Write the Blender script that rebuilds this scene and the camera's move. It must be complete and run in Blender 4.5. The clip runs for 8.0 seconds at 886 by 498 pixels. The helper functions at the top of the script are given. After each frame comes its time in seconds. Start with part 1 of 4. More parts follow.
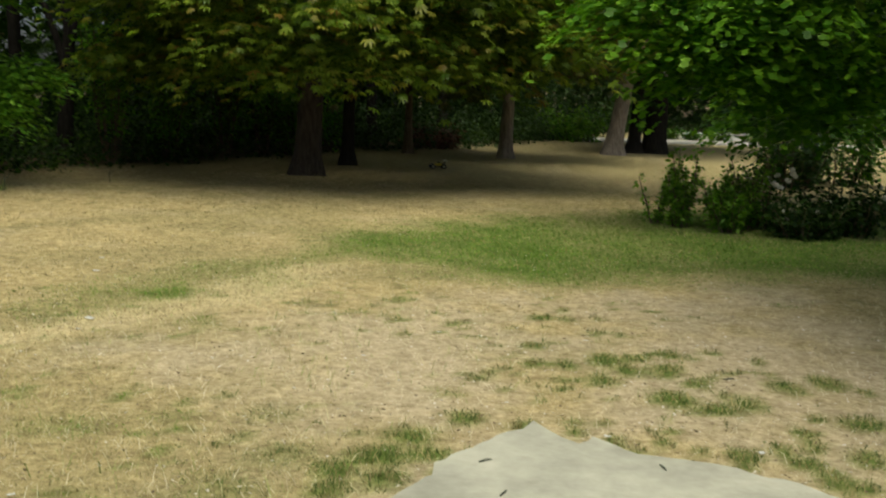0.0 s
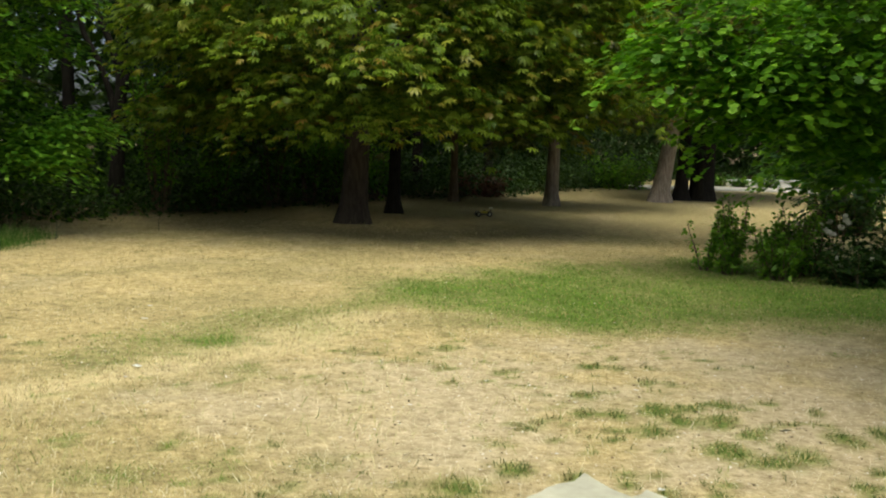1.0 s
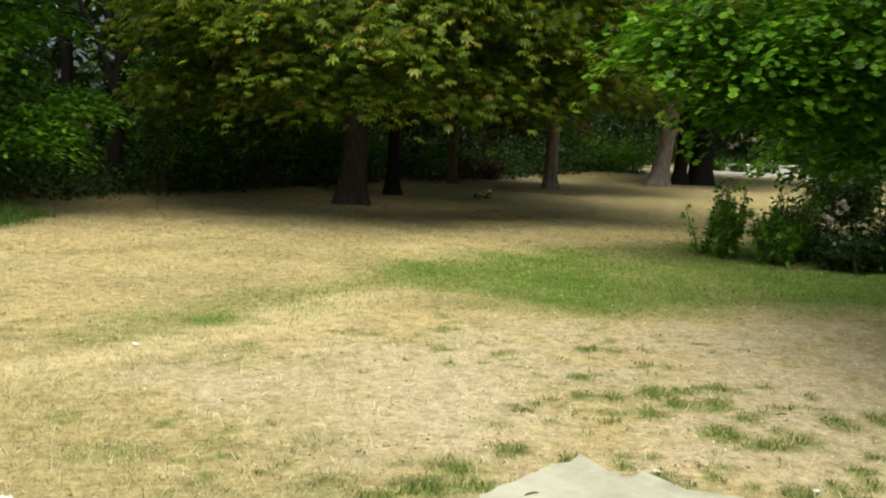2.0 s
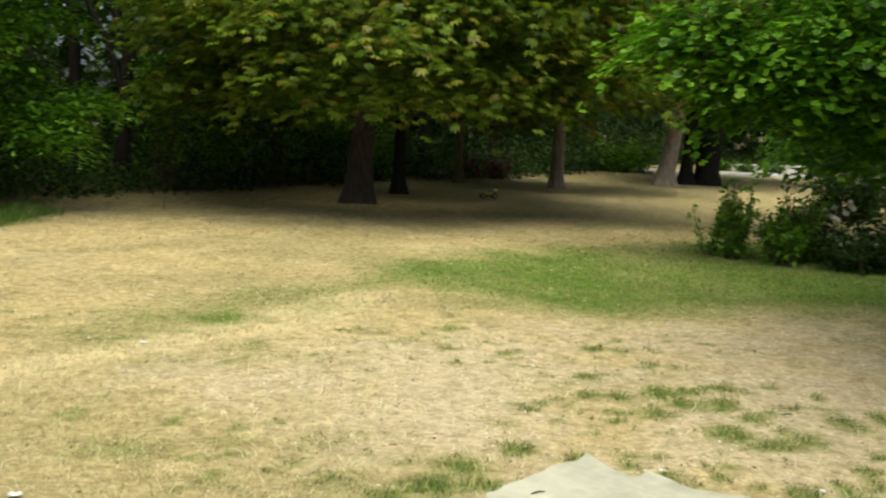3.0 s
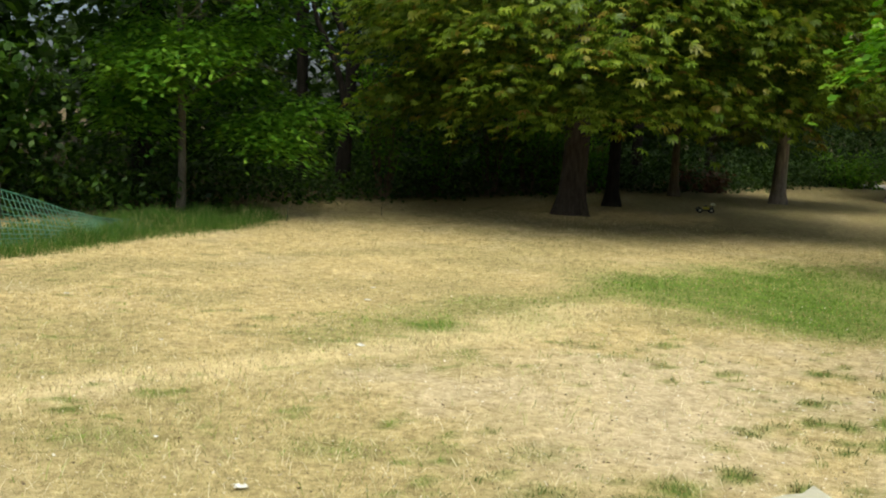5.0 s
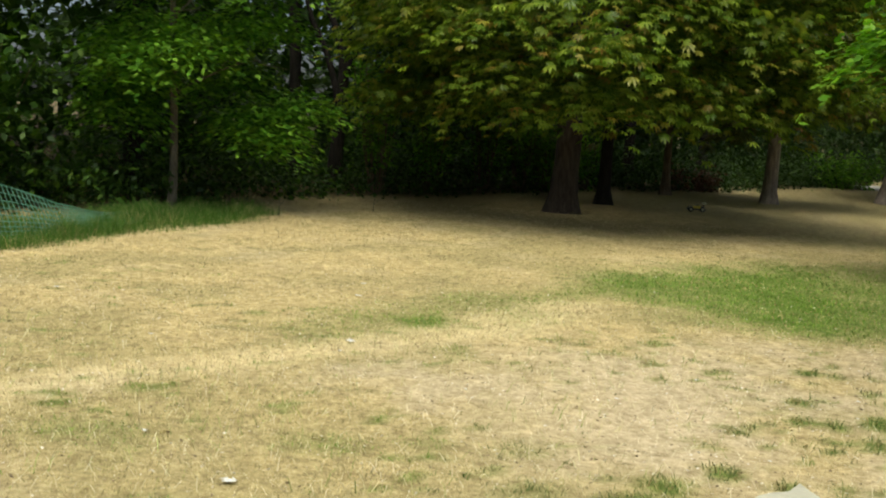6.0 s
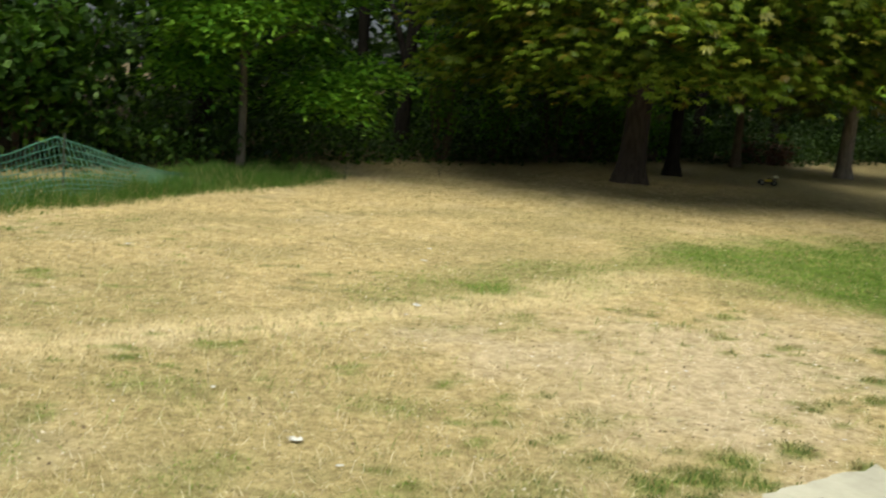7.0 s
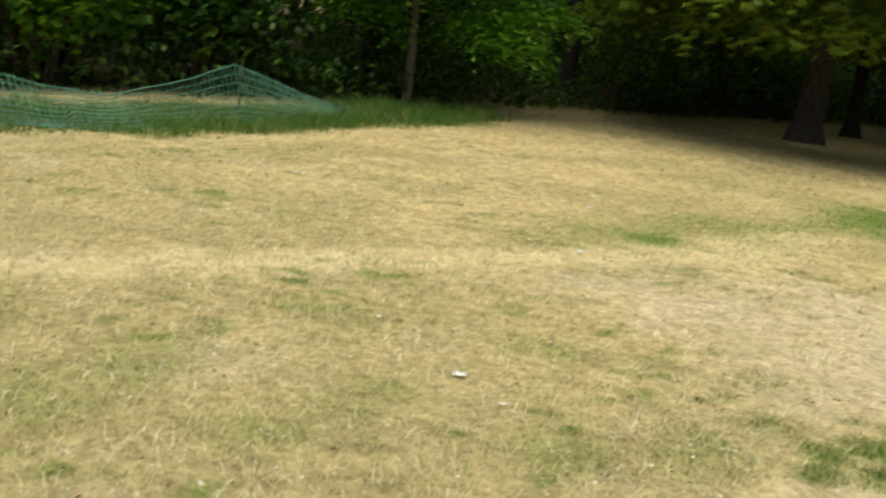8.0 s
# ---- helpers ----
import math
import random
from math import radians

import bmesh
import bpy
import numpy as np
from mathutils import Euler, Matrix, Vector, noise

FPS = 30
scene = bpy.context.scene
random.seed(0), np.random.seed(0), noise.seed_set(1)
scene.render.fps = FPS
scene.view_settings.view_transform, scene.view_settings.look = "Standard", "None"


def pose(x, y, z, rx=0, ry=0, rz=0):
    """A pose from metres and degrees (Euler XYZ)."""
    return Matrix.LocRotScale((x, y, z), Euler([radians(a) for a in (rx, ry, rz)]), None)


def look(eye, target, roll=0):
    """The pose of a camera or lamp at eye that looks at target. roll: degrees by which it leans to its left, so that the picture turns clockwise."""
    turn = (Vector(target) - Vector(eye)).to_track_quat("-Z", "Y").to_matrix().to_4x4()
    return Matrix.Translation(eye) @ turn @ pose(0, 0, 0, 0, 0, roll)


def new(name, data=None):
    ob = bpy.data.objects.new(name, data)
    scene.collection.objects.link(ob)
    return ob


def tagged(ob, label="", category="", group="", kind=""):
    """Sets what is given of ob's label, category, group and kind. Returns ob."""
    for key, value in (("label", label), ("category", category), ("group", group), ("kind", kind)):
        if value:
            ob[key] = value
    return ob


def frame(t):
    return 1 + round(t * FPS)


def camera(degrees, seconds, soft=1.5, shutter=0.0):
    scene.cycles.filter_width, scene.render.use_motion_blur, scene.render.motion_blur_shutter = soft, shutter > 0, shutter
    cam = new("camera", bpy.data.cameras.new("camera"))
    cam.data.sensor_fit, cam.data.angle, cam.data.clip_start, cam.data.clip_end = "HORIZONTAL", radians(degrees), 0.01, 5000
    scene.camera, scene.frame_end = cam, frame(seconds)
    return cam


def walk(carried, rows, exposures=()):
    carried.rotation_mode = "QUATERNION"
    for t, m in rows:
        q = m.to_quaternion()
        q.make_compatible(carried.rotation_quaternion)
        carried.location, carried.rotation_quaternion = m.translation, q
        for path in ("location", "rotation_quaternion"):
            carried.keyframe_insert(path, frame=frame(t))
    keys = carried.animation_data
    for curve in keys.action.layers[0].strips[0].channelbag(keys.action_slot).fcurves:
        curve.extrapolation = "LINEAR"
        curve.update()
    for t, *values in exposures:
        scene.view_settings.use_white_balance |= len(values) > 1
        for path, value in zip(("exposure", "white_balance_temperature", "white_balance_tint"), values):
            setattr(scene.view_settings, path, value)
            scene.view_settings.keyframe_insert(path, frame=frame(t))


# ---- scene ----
cam = camera(45.66, 8.0, 2.0, 0.4)
PATH = [
    (0.0, pose(-0.010, -0.079, 1.630, 81.14, -1.36, 1.73)),
    (0.5, pose(-0.024, -0.034, 1.618, 82.71, -0.63, 3.15)),
    (1.0, pose(-0.027, -0.021, 1.618, 83.71, -0.96, 4.15)),
    (1.5, pose(-0.026, -0.028, 1.614, 83.25, -1.23, 4.49)),
    (1.7, pose(-0.027, -0.031, 1.614, 82.79, -1.32, 4.44)),
    (2.8, pose(-0.035, -0.048, 1.616, 82.71, -1.71, 3.20)),
    (3.0, pose(-0.037, -0.051, 1.616, 82.69, -1.66, 4.43)),
    (3.5, pose(-0.049, -0.052, 1.607, 81.60, -2.81, 8.36)),
    (4.0, pose(-0.084, -0.016, 1.604, 81.70, -2.44, 12.58)),
    (4.5, pose(-0.096, -0.002, 1.610, 82.66, -1.92, 15.28)),
    (4.7, pose(-0.094, -0.004, 1.610, 82.85, -1.78, 15.71)),
    (5.8, pose(-0.083, -0.012, 1.609, 82.97, -2.44, 15.73)),
    (6.0, pose(-0.081, -0.014, 1.609, 82.78, -2.49, 15.47)),
    (6.5, pose(-0.088, -0.006, 1.598, 81.95, -2.83, 15.74)),
    (7.0, pose(-0.135, 0.027, 1.579, 80.89, -3.40, 19.00)),
    (7.5, pose(-0.166, 0.076, 1.559, 79.12, -4.45, 22.86)),
    (8.0, pose(-0.243, 0.043, 1.530, 77.30, -5.64, 27.77)),
]
walk(cam, PATH, [(0.0, 0.22, 6450, -4), (0.5, 0.43, 6450, -4), (1.5, 0.70, 6450, -4), (3.5, 0.76, 6450, -4), (8.0, 0.58, 6450, -2)])

# ---------------------------------------------------------------- light
SUN_EL, SUN_AZ = 73.0, 186.0          # degrees; azimuth clockwise from +y
world = bpy.data.worlds.new("sky")
scene.world = world
world.use_nodes = True
wn, wl = world.node_tree.nodes, world.node_tree.links
sky = wn.new("ShaderNodeTexSky")
sky.sky_type, sky.sun_disc = "NISHITA", False
sky.sun_elevation, sky.sun_rotation = radians(SUN_EL), radians(SUN_AZ)
sky.dust_density, sky.air_density, sky.ozone_density = 6.0, 0.55, 0.4
wl.new(sky.outputs[0], wn["Background"].inputs[0])
wn["Background"].inputs[1].default_value = 0.15
sun = new("sun", bpy.data.lights.new("sun", "SUN"))
sun.data.energy, sun.data.angle, sun.data.color = 1.4, radians(60), (1.0, 0.965, 0.88)
e, z = radians(SUN_EL), radians(SUN_AZ)
to_sun = Vector((math.sin(z) * math.cos(e), math.cos(z) * math.cos(e), math.sin(e)))
sun.matrix_world = look(to_sun * 50, (0, 0, 0))

# ---------------------------------------------------------------- helpers for meshes
rng = np.random.default_rng(7)


def mesh_data(name, verts, faces, material=None, smooth=False):
    """A mesh from an array of corners and an array (or list of arrays) of faces with equal corner counts."""
    me = bpy.data.meshes.new(name)
    verts = np.asarray(verts, dtype=np.float32).reshape(-1, 3)
    groups = faces if isinstance(faces, list) else [faces]
    groups = [np.asarray(g, dtype=np.int32) for g in groups if len(g)]
    loops = np.concatenate([g.ravel() for g in groups])
    sizes = np.concatenate([np.full(len(g), g.shape[1], dtype=np.int32) for g in groups])
    me.vertices.add(len(verts))
    me.vertices.foreach_set("co", verts.ravel())
    me.loops.add(len(loops))
    me.loops.foreach_set("vertex_index", loops)
    me.polygons.add(len(sizes))
    me.polygons.foreach_set("loop_start", np.concatenate([[0], np.cumsum(sizes)[:-1]]).astype(np.int32))
    me.polygons.foreach_set("loop_total", sizes)
    if smooth:
        me.polygons.foreach_set("use_smooth", np.ones(len(sizes), dtype=bool))
    me.update(calc_edges=True)
    if material:
        me.materials.append(material)
    return me


def part(name, data, parent, label="", at=None):
    """Links a mesh as one object under a thing or a part."""
    ob = new(name, data)
    ob.parent = parent
    if at is not None:
        ob.matrix_basis = at
    return tagged(ob, label)


def bm_mesh(name, bm, material, smooth=False):
    me = bpy.data.meshes.new(name)
    bm.to_mesh(me)
    bm.free()
    me.materials.append(material)
    if smooth:
        me.polygons.foreach_set("use_smooth", np.ones(len(me.polygons), dtype=bool))
    return me


def tube(points, radii, sides=10, rough=0.0, flare=None, cap=True):
    """Corners and faces of a tapered round tube along points."""
    points = np.asarray(points, float)
    n = len(points)
    ang = np.linspace(0, 2 * np.pi, sides, endpoint=False)
    tang = np.gradient(points, axis=0)
    tang /= np.linalg.norm(tang, axis=1)[:, None]
    ref = np.array([1.0, 0, 0]) if abs(tang[0, 0]) < 0.8 else np.array([0, 1.0, 0])
    vs = []
    for i in range(n):
        u = np.cross(tang[i], ref)
        u /= np.linalg.norm(u)
        w = np.cross(tang[i], u)
        r = radii[i] * (1 + rough * np.sin(ang * 5 + i * 0.3) * 0.6 + rough * rng.normal(size=sides) * 0.5)
        if flare is not None:
            r = r * (1 + flare[i] * np.clip(np.sin(ang * 3 + 0.8), -0.2, 1))
        vs.append(points[i] + np.outer(np.cos(ang) * r, u) + np.outer(np.sin(ang) * r, w))
    vs = np.concatenate(vs)
    i, j = np.meshgrid(np.arange(n - 1), np.arange(sides), indexing="ij")
    a, b = i * sides + j, i * sides + (j + 1) % sides
    quads = np.stack([a, b, b + sides, a + sides], -1).reshape(-1, 4)
    caps = np.arange((n - 1) * sides, n * sides)[None, :] if cap else np.zeros((0, sides), int)
    return vs, [quads[:, ::-1], caps]


def merge(pieces):
    """Joins (corners, list of faces) pairs."""
    vs, by, base = [], {}, 0
    for v, fs in pieces:
        vs.append(v)
        for f in fs:
            if len(f):
                by.setdefault(f.shape[1], []).append(np.asarray(f) + base)
        base += len(v)
    return np.concatenate(vs), [np.concatenate(f) for f in by.values()]


def value_noise(x, y, scale, seed=0):
    """Smooth 2D noise in 0..1 for arrays."""
    x, y = np.asarray(x) / scale + seed * 17.3, np.asarray(y) / scale - seed * 9.1
    xi, yi = np.floor(x), np.floor(y)
    fx, fy = x - xi, y - yi
    fx, fy = fx * fx * (3 - 2 * fx), fy * fy * (3 - 2 * fy)

    def h(a, b):
        s = np.sin(a * 127.1 + b * 311.7 + seed * 74.7) * 43758.5453
        return s - np.floor(s)
    return (h(xi, yi) * (1 - fx) + h(xi + 1, yi) * fx) * (1 - fy) + (h(xi, yi + 1) * (1 - fx) + h(xi + 1, yi + 1) * fx) * fy


def cloud(x, y, scale, seed=0):
    return 0.55 * value_noise(x, y, scale, seed) + 0.3 * value_noise(x, y, scale / 2.3, seed + 1) + 0.15 * value_noise(x, y, scale / 5.1, seed + 2)


def step(a, b, v):
    t = np.clip((v - a) / (b - a), 0, 1)
    return t * t * (3 - 2 * t)


def poly_distance(poly, x, y, closed=True):
    """Distance to a polygon's outline, negative inside; for an open line just the distance."""
    x, y = np.asarray(x, float), np.asarray(y, float)
    best, inside = np.full(x.shape, 1e9), np.zeros(x.shape, bool)
    n = len(poly)
    for k in range(n if closed else n - 1):
        (ax, ay), (bx, by) = poly[k], poly[(k + 1) % n]
        dx, dy = bx - ax, by - ay
        t = np.clip(((x - ax) * dx + (y - ay) * dy) / (dx * dx + dy * dy), 0, 1)
        best = np.minimum(best, np.hypot(x - ax - t * dx, y - ay - t * dy))
        if dy:
            inside ^= ((ay > y) != (by > y)) & (x < ax + (y - ay) / dy * dx)
    return np.where(inside, -best, best) if closed else best


# ---------------------------------------------------------------- the lie of the land
GREEN = [(10, 16.8), (3.8, 15.3), (2.4, 14.5), (1.2, 13.4), (-0.5, 12.2), (-1.4, 11.3), (-1.75, 9.4), (-2.5, 7.8), (-3.0, 6.6),
         (-2.7, 6.4), (-1.8, 7.8), (-1.0, 8.9), (-0.2, 8.5), (0.8, 8.4), (1.8, 9.0), (3.7, 9.2), (10, 9.6)]
STRAW = [(-4.6, 2.9), (-3.9, 4.2), (-3.1, 5.2), (-2.4, 6.3), (-1.75, 7.5), (-1.3, 8.5)]
OLIVE = [(-7.0, 4.2), (-6.5, 5.4), (-6.0, 6.5), (-5.1, 8.6), (-4.2, 10.3), (-2.6, 12.0)]
WOOD = [(-40, -10), (-12, 3.0), (-9.6, 7.4), (-8.8, 9.6), (-7.6, 11.4), (-6.9, 13.9), (-6.3, 15.8), (-5.0, 17.9), (-3.9, 20.7), (-2.9, 22.7), (-0.4, 25.8), (0.8, 28.6),
        (3.2, 33.8), (5.4, 40.5), (9.5, 43.5), (20, 47), (42, 54), (42, 90), (-60, 90), (-60, -10)]
FENCE = [(-8.6, 4.6), (-7.6, 6.2), (-7.05, 7.6), (-6.75, 8.9), (-6.5, 10.4), (-6.2, 12.4)]
SLAB = [(0.3, 4.83), (0.23, 4.73), (0.11, 4.6), (-0.12, 4.21), (-0.25, 3.88), (-0.7, 3.0), (-2.2, 1.0), (-2.2, -3.0), (5.0, -3.0), (5.0, 1.8), (2.6, 3.3), (1.49, 4.13), (1.39, 4.19), (1.25, 4.31), (1.11, 4.39), (0.9, 4.42), (0.7, 4.52), (0.6, 4.66), (0.49, 4.57), (0.37, 4.69)]
TUFTS = [(0.67, 7.21, 0.06), (0.41, 6.42, 0.08), (0.4, 5.97, 0.08), (0.58, 5.96, 0.08), (0.85, 6.13, 0.11), (0.78, 5.7, 0.1), (1.06, 6.22, 0.08), (1.25, 6.35, 0.09), (1.18, 5.93, 0.1), (0.46, 5.63, 0.05), (0.51, 5.51, 0.05), (0.32, 5.59, 0.03), (1.1, 5.4, 0.1), (1.21, 5.39, 0.08), (1.33, 5.29, 0.08), (1.52, 5.42, 0.09), (1.34, 5.72, 0.07), (1.81, 5.78, 0.08), (2.09, 5.96, 0.1), (2.04, 5.17, 0.12), (1.8, 5.2, 0.04), (2.27, 5.82, 0.04), (1.68, 4.99, 0.06), (0.52, 7.25, 0.09), (0.82, 6.85, 0.05), (1.56, 6.46, 0.06), (1.39, 6.3, 0.04), (0.98, 5.93, 0.09), (0.11, 5.74, 0.05)]
EDGE_TUFTS = [(-0.03, 4.94, 0.08), (0.25, 4.9, 0.07), (0.49, 4.85, 0.05), (0.69, 4.73, 0.06), (0.95, 4.71, 0.05), (1.0, 4.91, 0.04), (1.1, 4.64, 0.04), (1.28, 4.62, 0.09), (1.24, 4.46, 0.06), (1.5, 4.71, 0.07), (1.55, 4.55, 0.09), (1.6, 4.33, 0.1), (1.87, 4.65, 0.08), (1.75, 4.29, 0.06), (-0.27, 4.59, 0.11), (-0.16, 4.37, 0.1), (-0.37, 4.29, 0.11), (-0.32, 4.01, 0.1), (1.67, 4.79, 0.06), (-0.5, 4.1, 0.1), (-0.52, 3.87, 0.08)] + [(-2.2, 7.4, .2)]
WORN = [(-1.64, 5.8, 0.45), (-1.4, 6.21, 0.35), (-0.71, 5.45, 0.4), (-0.41, 6.0, 0.4), (-0.13, 6.8, 0.5), (-1.03, 6.54, 0.3), (0.02, 5.52, 0.35), (0.26, 6.32, 0.5), (1.36, 7.78, 0.7), (2.38, 8.52, 0.7), (1.38, 5.35, 0.5), (-0.2, 4.98, 0.25)]

FAINT = [(-3.05, 2.6, .35), (-3.0, 3.0, .3), (-2.3, 2.9, .25), (-2.2, 3.4, .22), (-1.3, 3.3, .3), (-0.92, 3.7, .3), (-0.75, 4.25, .25), (-2.85, 4.1, .3), (-1.9, 4.45, .25), (-1.5, 4.75, .2), (-1.7, 6.55, .2), (-2.8, 7.2, .3), (-2.2, 3.3, .25), (-1.0, 4.85, .2), (-3.9, 3.0, .4)]


def land(x, y):
    """Height of the ground."""
    x, y = np.asarray(x, float), np.asarray(y, float)
    r = np.hypot(x, y)
    fade = 1 - step(35, 110, r)
    near = 1 - step(16, 30, r)
    return (-0.0287 * x + 0.0038 * y) * fade + near * ((cloud(x, y, 0.7, 3) - 0.5) * 0.035 + (value_noise(x, y, 0.16, 9) - 0.5) * 0.012)


def cover(x, y):
    """Amounts (0..1) of green grass, bare soil, bright straw, olive tired grass, wood floor with the chestnut's painted
    shade, and long grass at a place.
    """
    wx, wy = x + (cloud(x, y, 0.9, 5) - 0.5) * 0.9, y + (cloud(x, y, 0.9, 8) - 0.5) * 1.3
    d = poly_distance(GREEN, wx, wy)
    strip = step(-2.1, -0.7, x)
    green = (1 - step(-0.85, 0.45, d)) * (0.85 + 0.15 * strip) * (0.55 + 0.6 * cloud(x, y, 0.8, 11))
    lump = np.zeros(np.shape(x))
    for tx, ty, tr in TUFTS + EDGE_TUFTS:
        lump = np.maximum(lump, 1 - step(0.45, 1.5, np.hypot(wx * 0.2 + x * 0.8 - tx, (wy * 0.2 + y * 0.8 - ty) * 0.8) / tr + (cloud(x, y, 0.12, 35) - 0.5) * 0.8))
    green = np.maximum(green, lump * (0.65 + 0.5 * cloud(x, y, 0.15, 31)))
    green = np.maximum(green, step(0.72, 0.9, value_noise(x, y, 0.1, 37)) * step(0.3, 0.6, value_noise(x, y, 0.7, 39)) * 0.7 * (1 - step(7.5, 9, y)))
    for tx, ty, tr in FAINT:
        green = np.maximum(green, (1 - step(0.3, 1.2, np.hypot(wx * 0.5 + x * 0.5 - tx, (wy * 0.5 + y * 0.5 - ty)) / tr)) * 0.42 * (0.3 + cloud(x, y, 0.2, 33)))
    straw = (1 - step(0.08, 0.42, poly_distance(STRAW, wx * 0.5 + x * 0.5, wy * 0.5 + y * 0.5, False))) * 0.9
    olive = (1 - step(0.1, 0.5, poly_distance(OLIVE, wx, wy, False))) * 0.55
    olive = np.maximum(olive, step(0.42, 0.75, cloud(x, y, 1.7, 21)) * 0.5 * (1 - straw))
    olive = np.maximum(olive, (1 - step(3.6, 5.2, y + 0.35 * x)) * step(-0.9, 0.2, -x) * 0.4 * (0.5 + cloud(x, y, 0.5, 23)))
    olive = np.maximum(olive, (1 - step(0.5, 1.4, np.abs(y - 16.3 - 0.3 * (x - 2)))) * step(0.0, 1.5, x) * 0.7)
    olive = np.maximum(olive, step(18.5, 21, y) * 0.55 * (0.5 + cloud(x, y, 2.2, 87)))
    far, way = np.hypot(x, y), np.arctan2(x, y)
    streak = step(0.5, 0.8, 0.65 * value_noise(way * 5, far, 0.75, 95) + 0.35 * value_noise(x, y, 0.3, 97))
    olive = np.maximum(olive, streak * 0.6 * step(4.5, 6.5, far) * (1 - straw))
    fleck = step(0.70, 0.86, value_noise(x, y, 0.13, 51)) * step(0.35, 0.6, value_noise(x, y, 0.9, 53))
    olive = np.maximum(olive, fleck * 0.9)
    bare = (1 - step(0.55, 1.1, np.hypot((wx - 1.3) / 3.4, (wy - 6.1) / 2.5))) * (0.15 + 0.95 * step(0.25, 0.65, cloud(x, y, 0.7, 25)))
    bare = np.maximum(bare, (1 - step(0.0, 0.3, poly_distance(SLAB, wx * .4 + x * .6, wy * .4 + y * .6))) * 0.9)
    bare = np.maximum(bare, step(0.5, 0.8, cloud(x, y, 0.55, 57)) * 0.35)
    for tx, ty, tr in WORN:
        bare = np.maximum(bare, (1 - step(0.3, 1.3, np.hypot(wx - tx, wy - ty) / tr + (cloud(x, y, 0.25, 59) - 0.5))) * 0.95)
    bare = np.clip(bare * 0.9 * (1 - 0.9 * green), 0, 1)
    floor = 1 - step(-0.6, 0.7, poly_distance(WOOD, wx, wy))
    # painted shade: the ground is coloured darker beneath the large chestnut's crown
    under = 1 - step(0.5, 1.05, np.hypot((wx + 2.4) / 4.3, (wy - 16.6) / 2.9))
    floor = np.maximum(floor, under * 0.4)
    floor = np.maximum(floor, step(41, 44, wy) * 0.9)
    long = (1 - step(0.3, 1.0, poly_distance(FENCE, x + 0.3, y, False) + (cloud(x, y, 0.7, 41) - 0.5) * 0.5))
    return green, bare, straw, olive, floor, long


# ---------------------------------------------------------------- materials
def material(name):
    m = bpy.data.materials.new(name)
    m.use_nodes = True
    return m, m.node_tree.nodes, m.node_tree.links, m.node_tree.nodes["Principled BSDF"]


def ramp(nodes, stops):
    r = nodes.new("ShaderNodeValToRGB")
    while len(r.color_ramp.elements) < len(stops):
        r.color_ramp.elements.new(0.5)
    for el, (p, c) in zip(r.color_ramp.elements, stops):
        el.position, el.color = p, (*c, 1)
    return r


def noise_tex(nodes, links, scale, detail=4, rough=0.6, coord="Object"):
    co = nodes.new("ShaderNodeTexCoord")
    t = nodes.new("ShaderNodeTexNoise")
    t.inputs["Scale"].default_value, t.inputs["Detail"].default_value, t.inputs["Roughness"].default_value = scale, detail, rough
    links.new(co.outputs[coord], t.inputs["Vector"])
    return t


def mix(nodes, links, fac, a, b, blend="MIX"):
    m = nodes.new("ShaderNodeMix")
    m.data_type, m.blend_type = "RGBA", blend
    for sock, v in ((m.inputs[0], fac), (m.inputs[6], a), (m.inputs[7], b)):
        if isinstance(v, (int, float)):
            sock.default_value = v
        elif isinstance(v, tuple):
            sock.default_value = (*v, 1)
        else:
            links.new(v, sock)
    return m.outputs[2]


def bump(nodes, links, bsdf, height, strength, distance):
    b = nodes.new("ShaderNodeBump")
    b.inputs["Strength"].default_value, b.inputs["Distance"].default_value = strength, distance
    links.new(height, b.inputs["Height"])
    links.new(b.outputs[0], bsdf.inputs["Normal"])


def simple(name, colour, roughness=0.6, spread=0.25, scale=20, metal=0.0, relief=0.0):
    """A plain surface with mottling at two scales."""
    m, n, l, p = material(name)
    t1, t2 = noise_tex(n, l, scale), noise_tex(n, l, scale * 7, 3)
    lo, hi = tuple(c * (1 - spread) for c in colour), tuple(min(1, c * (1 + spread)) for c in colour)
    r = ramp(n, [(0.3, lo), (0.7, hi)])
    l.new(t1.outputs[0], r.inputs[0])
    c = mix(n, l, 0.3, r.outputs[0], t2.outputs[0], "SOFT_LIGHT")
    l.new(c, p.inputs["Base Color"])
    p.inputs["Roughness"].default_value, p.inputs["Metallic"].default_value = roughness, metal
    if relief:
        bump(n, l, p, t2.outputs[0], 0.6, relief)
    return m


def leaf_material(name, stops, gloss=0.45, through_light=0.35):
    m, n, l, p = material(name)
    g = n.new("ShaderNodeNewGeometry")
    r = ramp(n, stops)
    l.new(g.outputs["Random Per Island"], r.inputs[0])
    t = noise_tex(n, l, 9.0, 3)
    c = mix(n, l, 0.35, r.outputs[0], t.outputs[0], "SOFT_LIGHT")
    l.new(c, p.inputs["Base Color"])
    p.inputs["Roughness"].default_value = gloss
    p.inputs["Specular IOR Level"].default_value = 0.22
    tr = n.new("ShaderNodeBsdfTranslucent")
    hue = mix(n, l, 1.0, c, (1.1, 1.25, 0.5), "MULTIPLY")
    l.new(hue, tr.inputs[0])
    s = n.new("ShaderNodeMixShader")
    s.inputs[0].default_value = through_light
    l.new(p.outputs[0], s.inputs[1])
    l.new(tr.outputs[0], s.inputs[2])
    l.new(s.outputs[0], n["Material Output"].inputs[0])
    return m


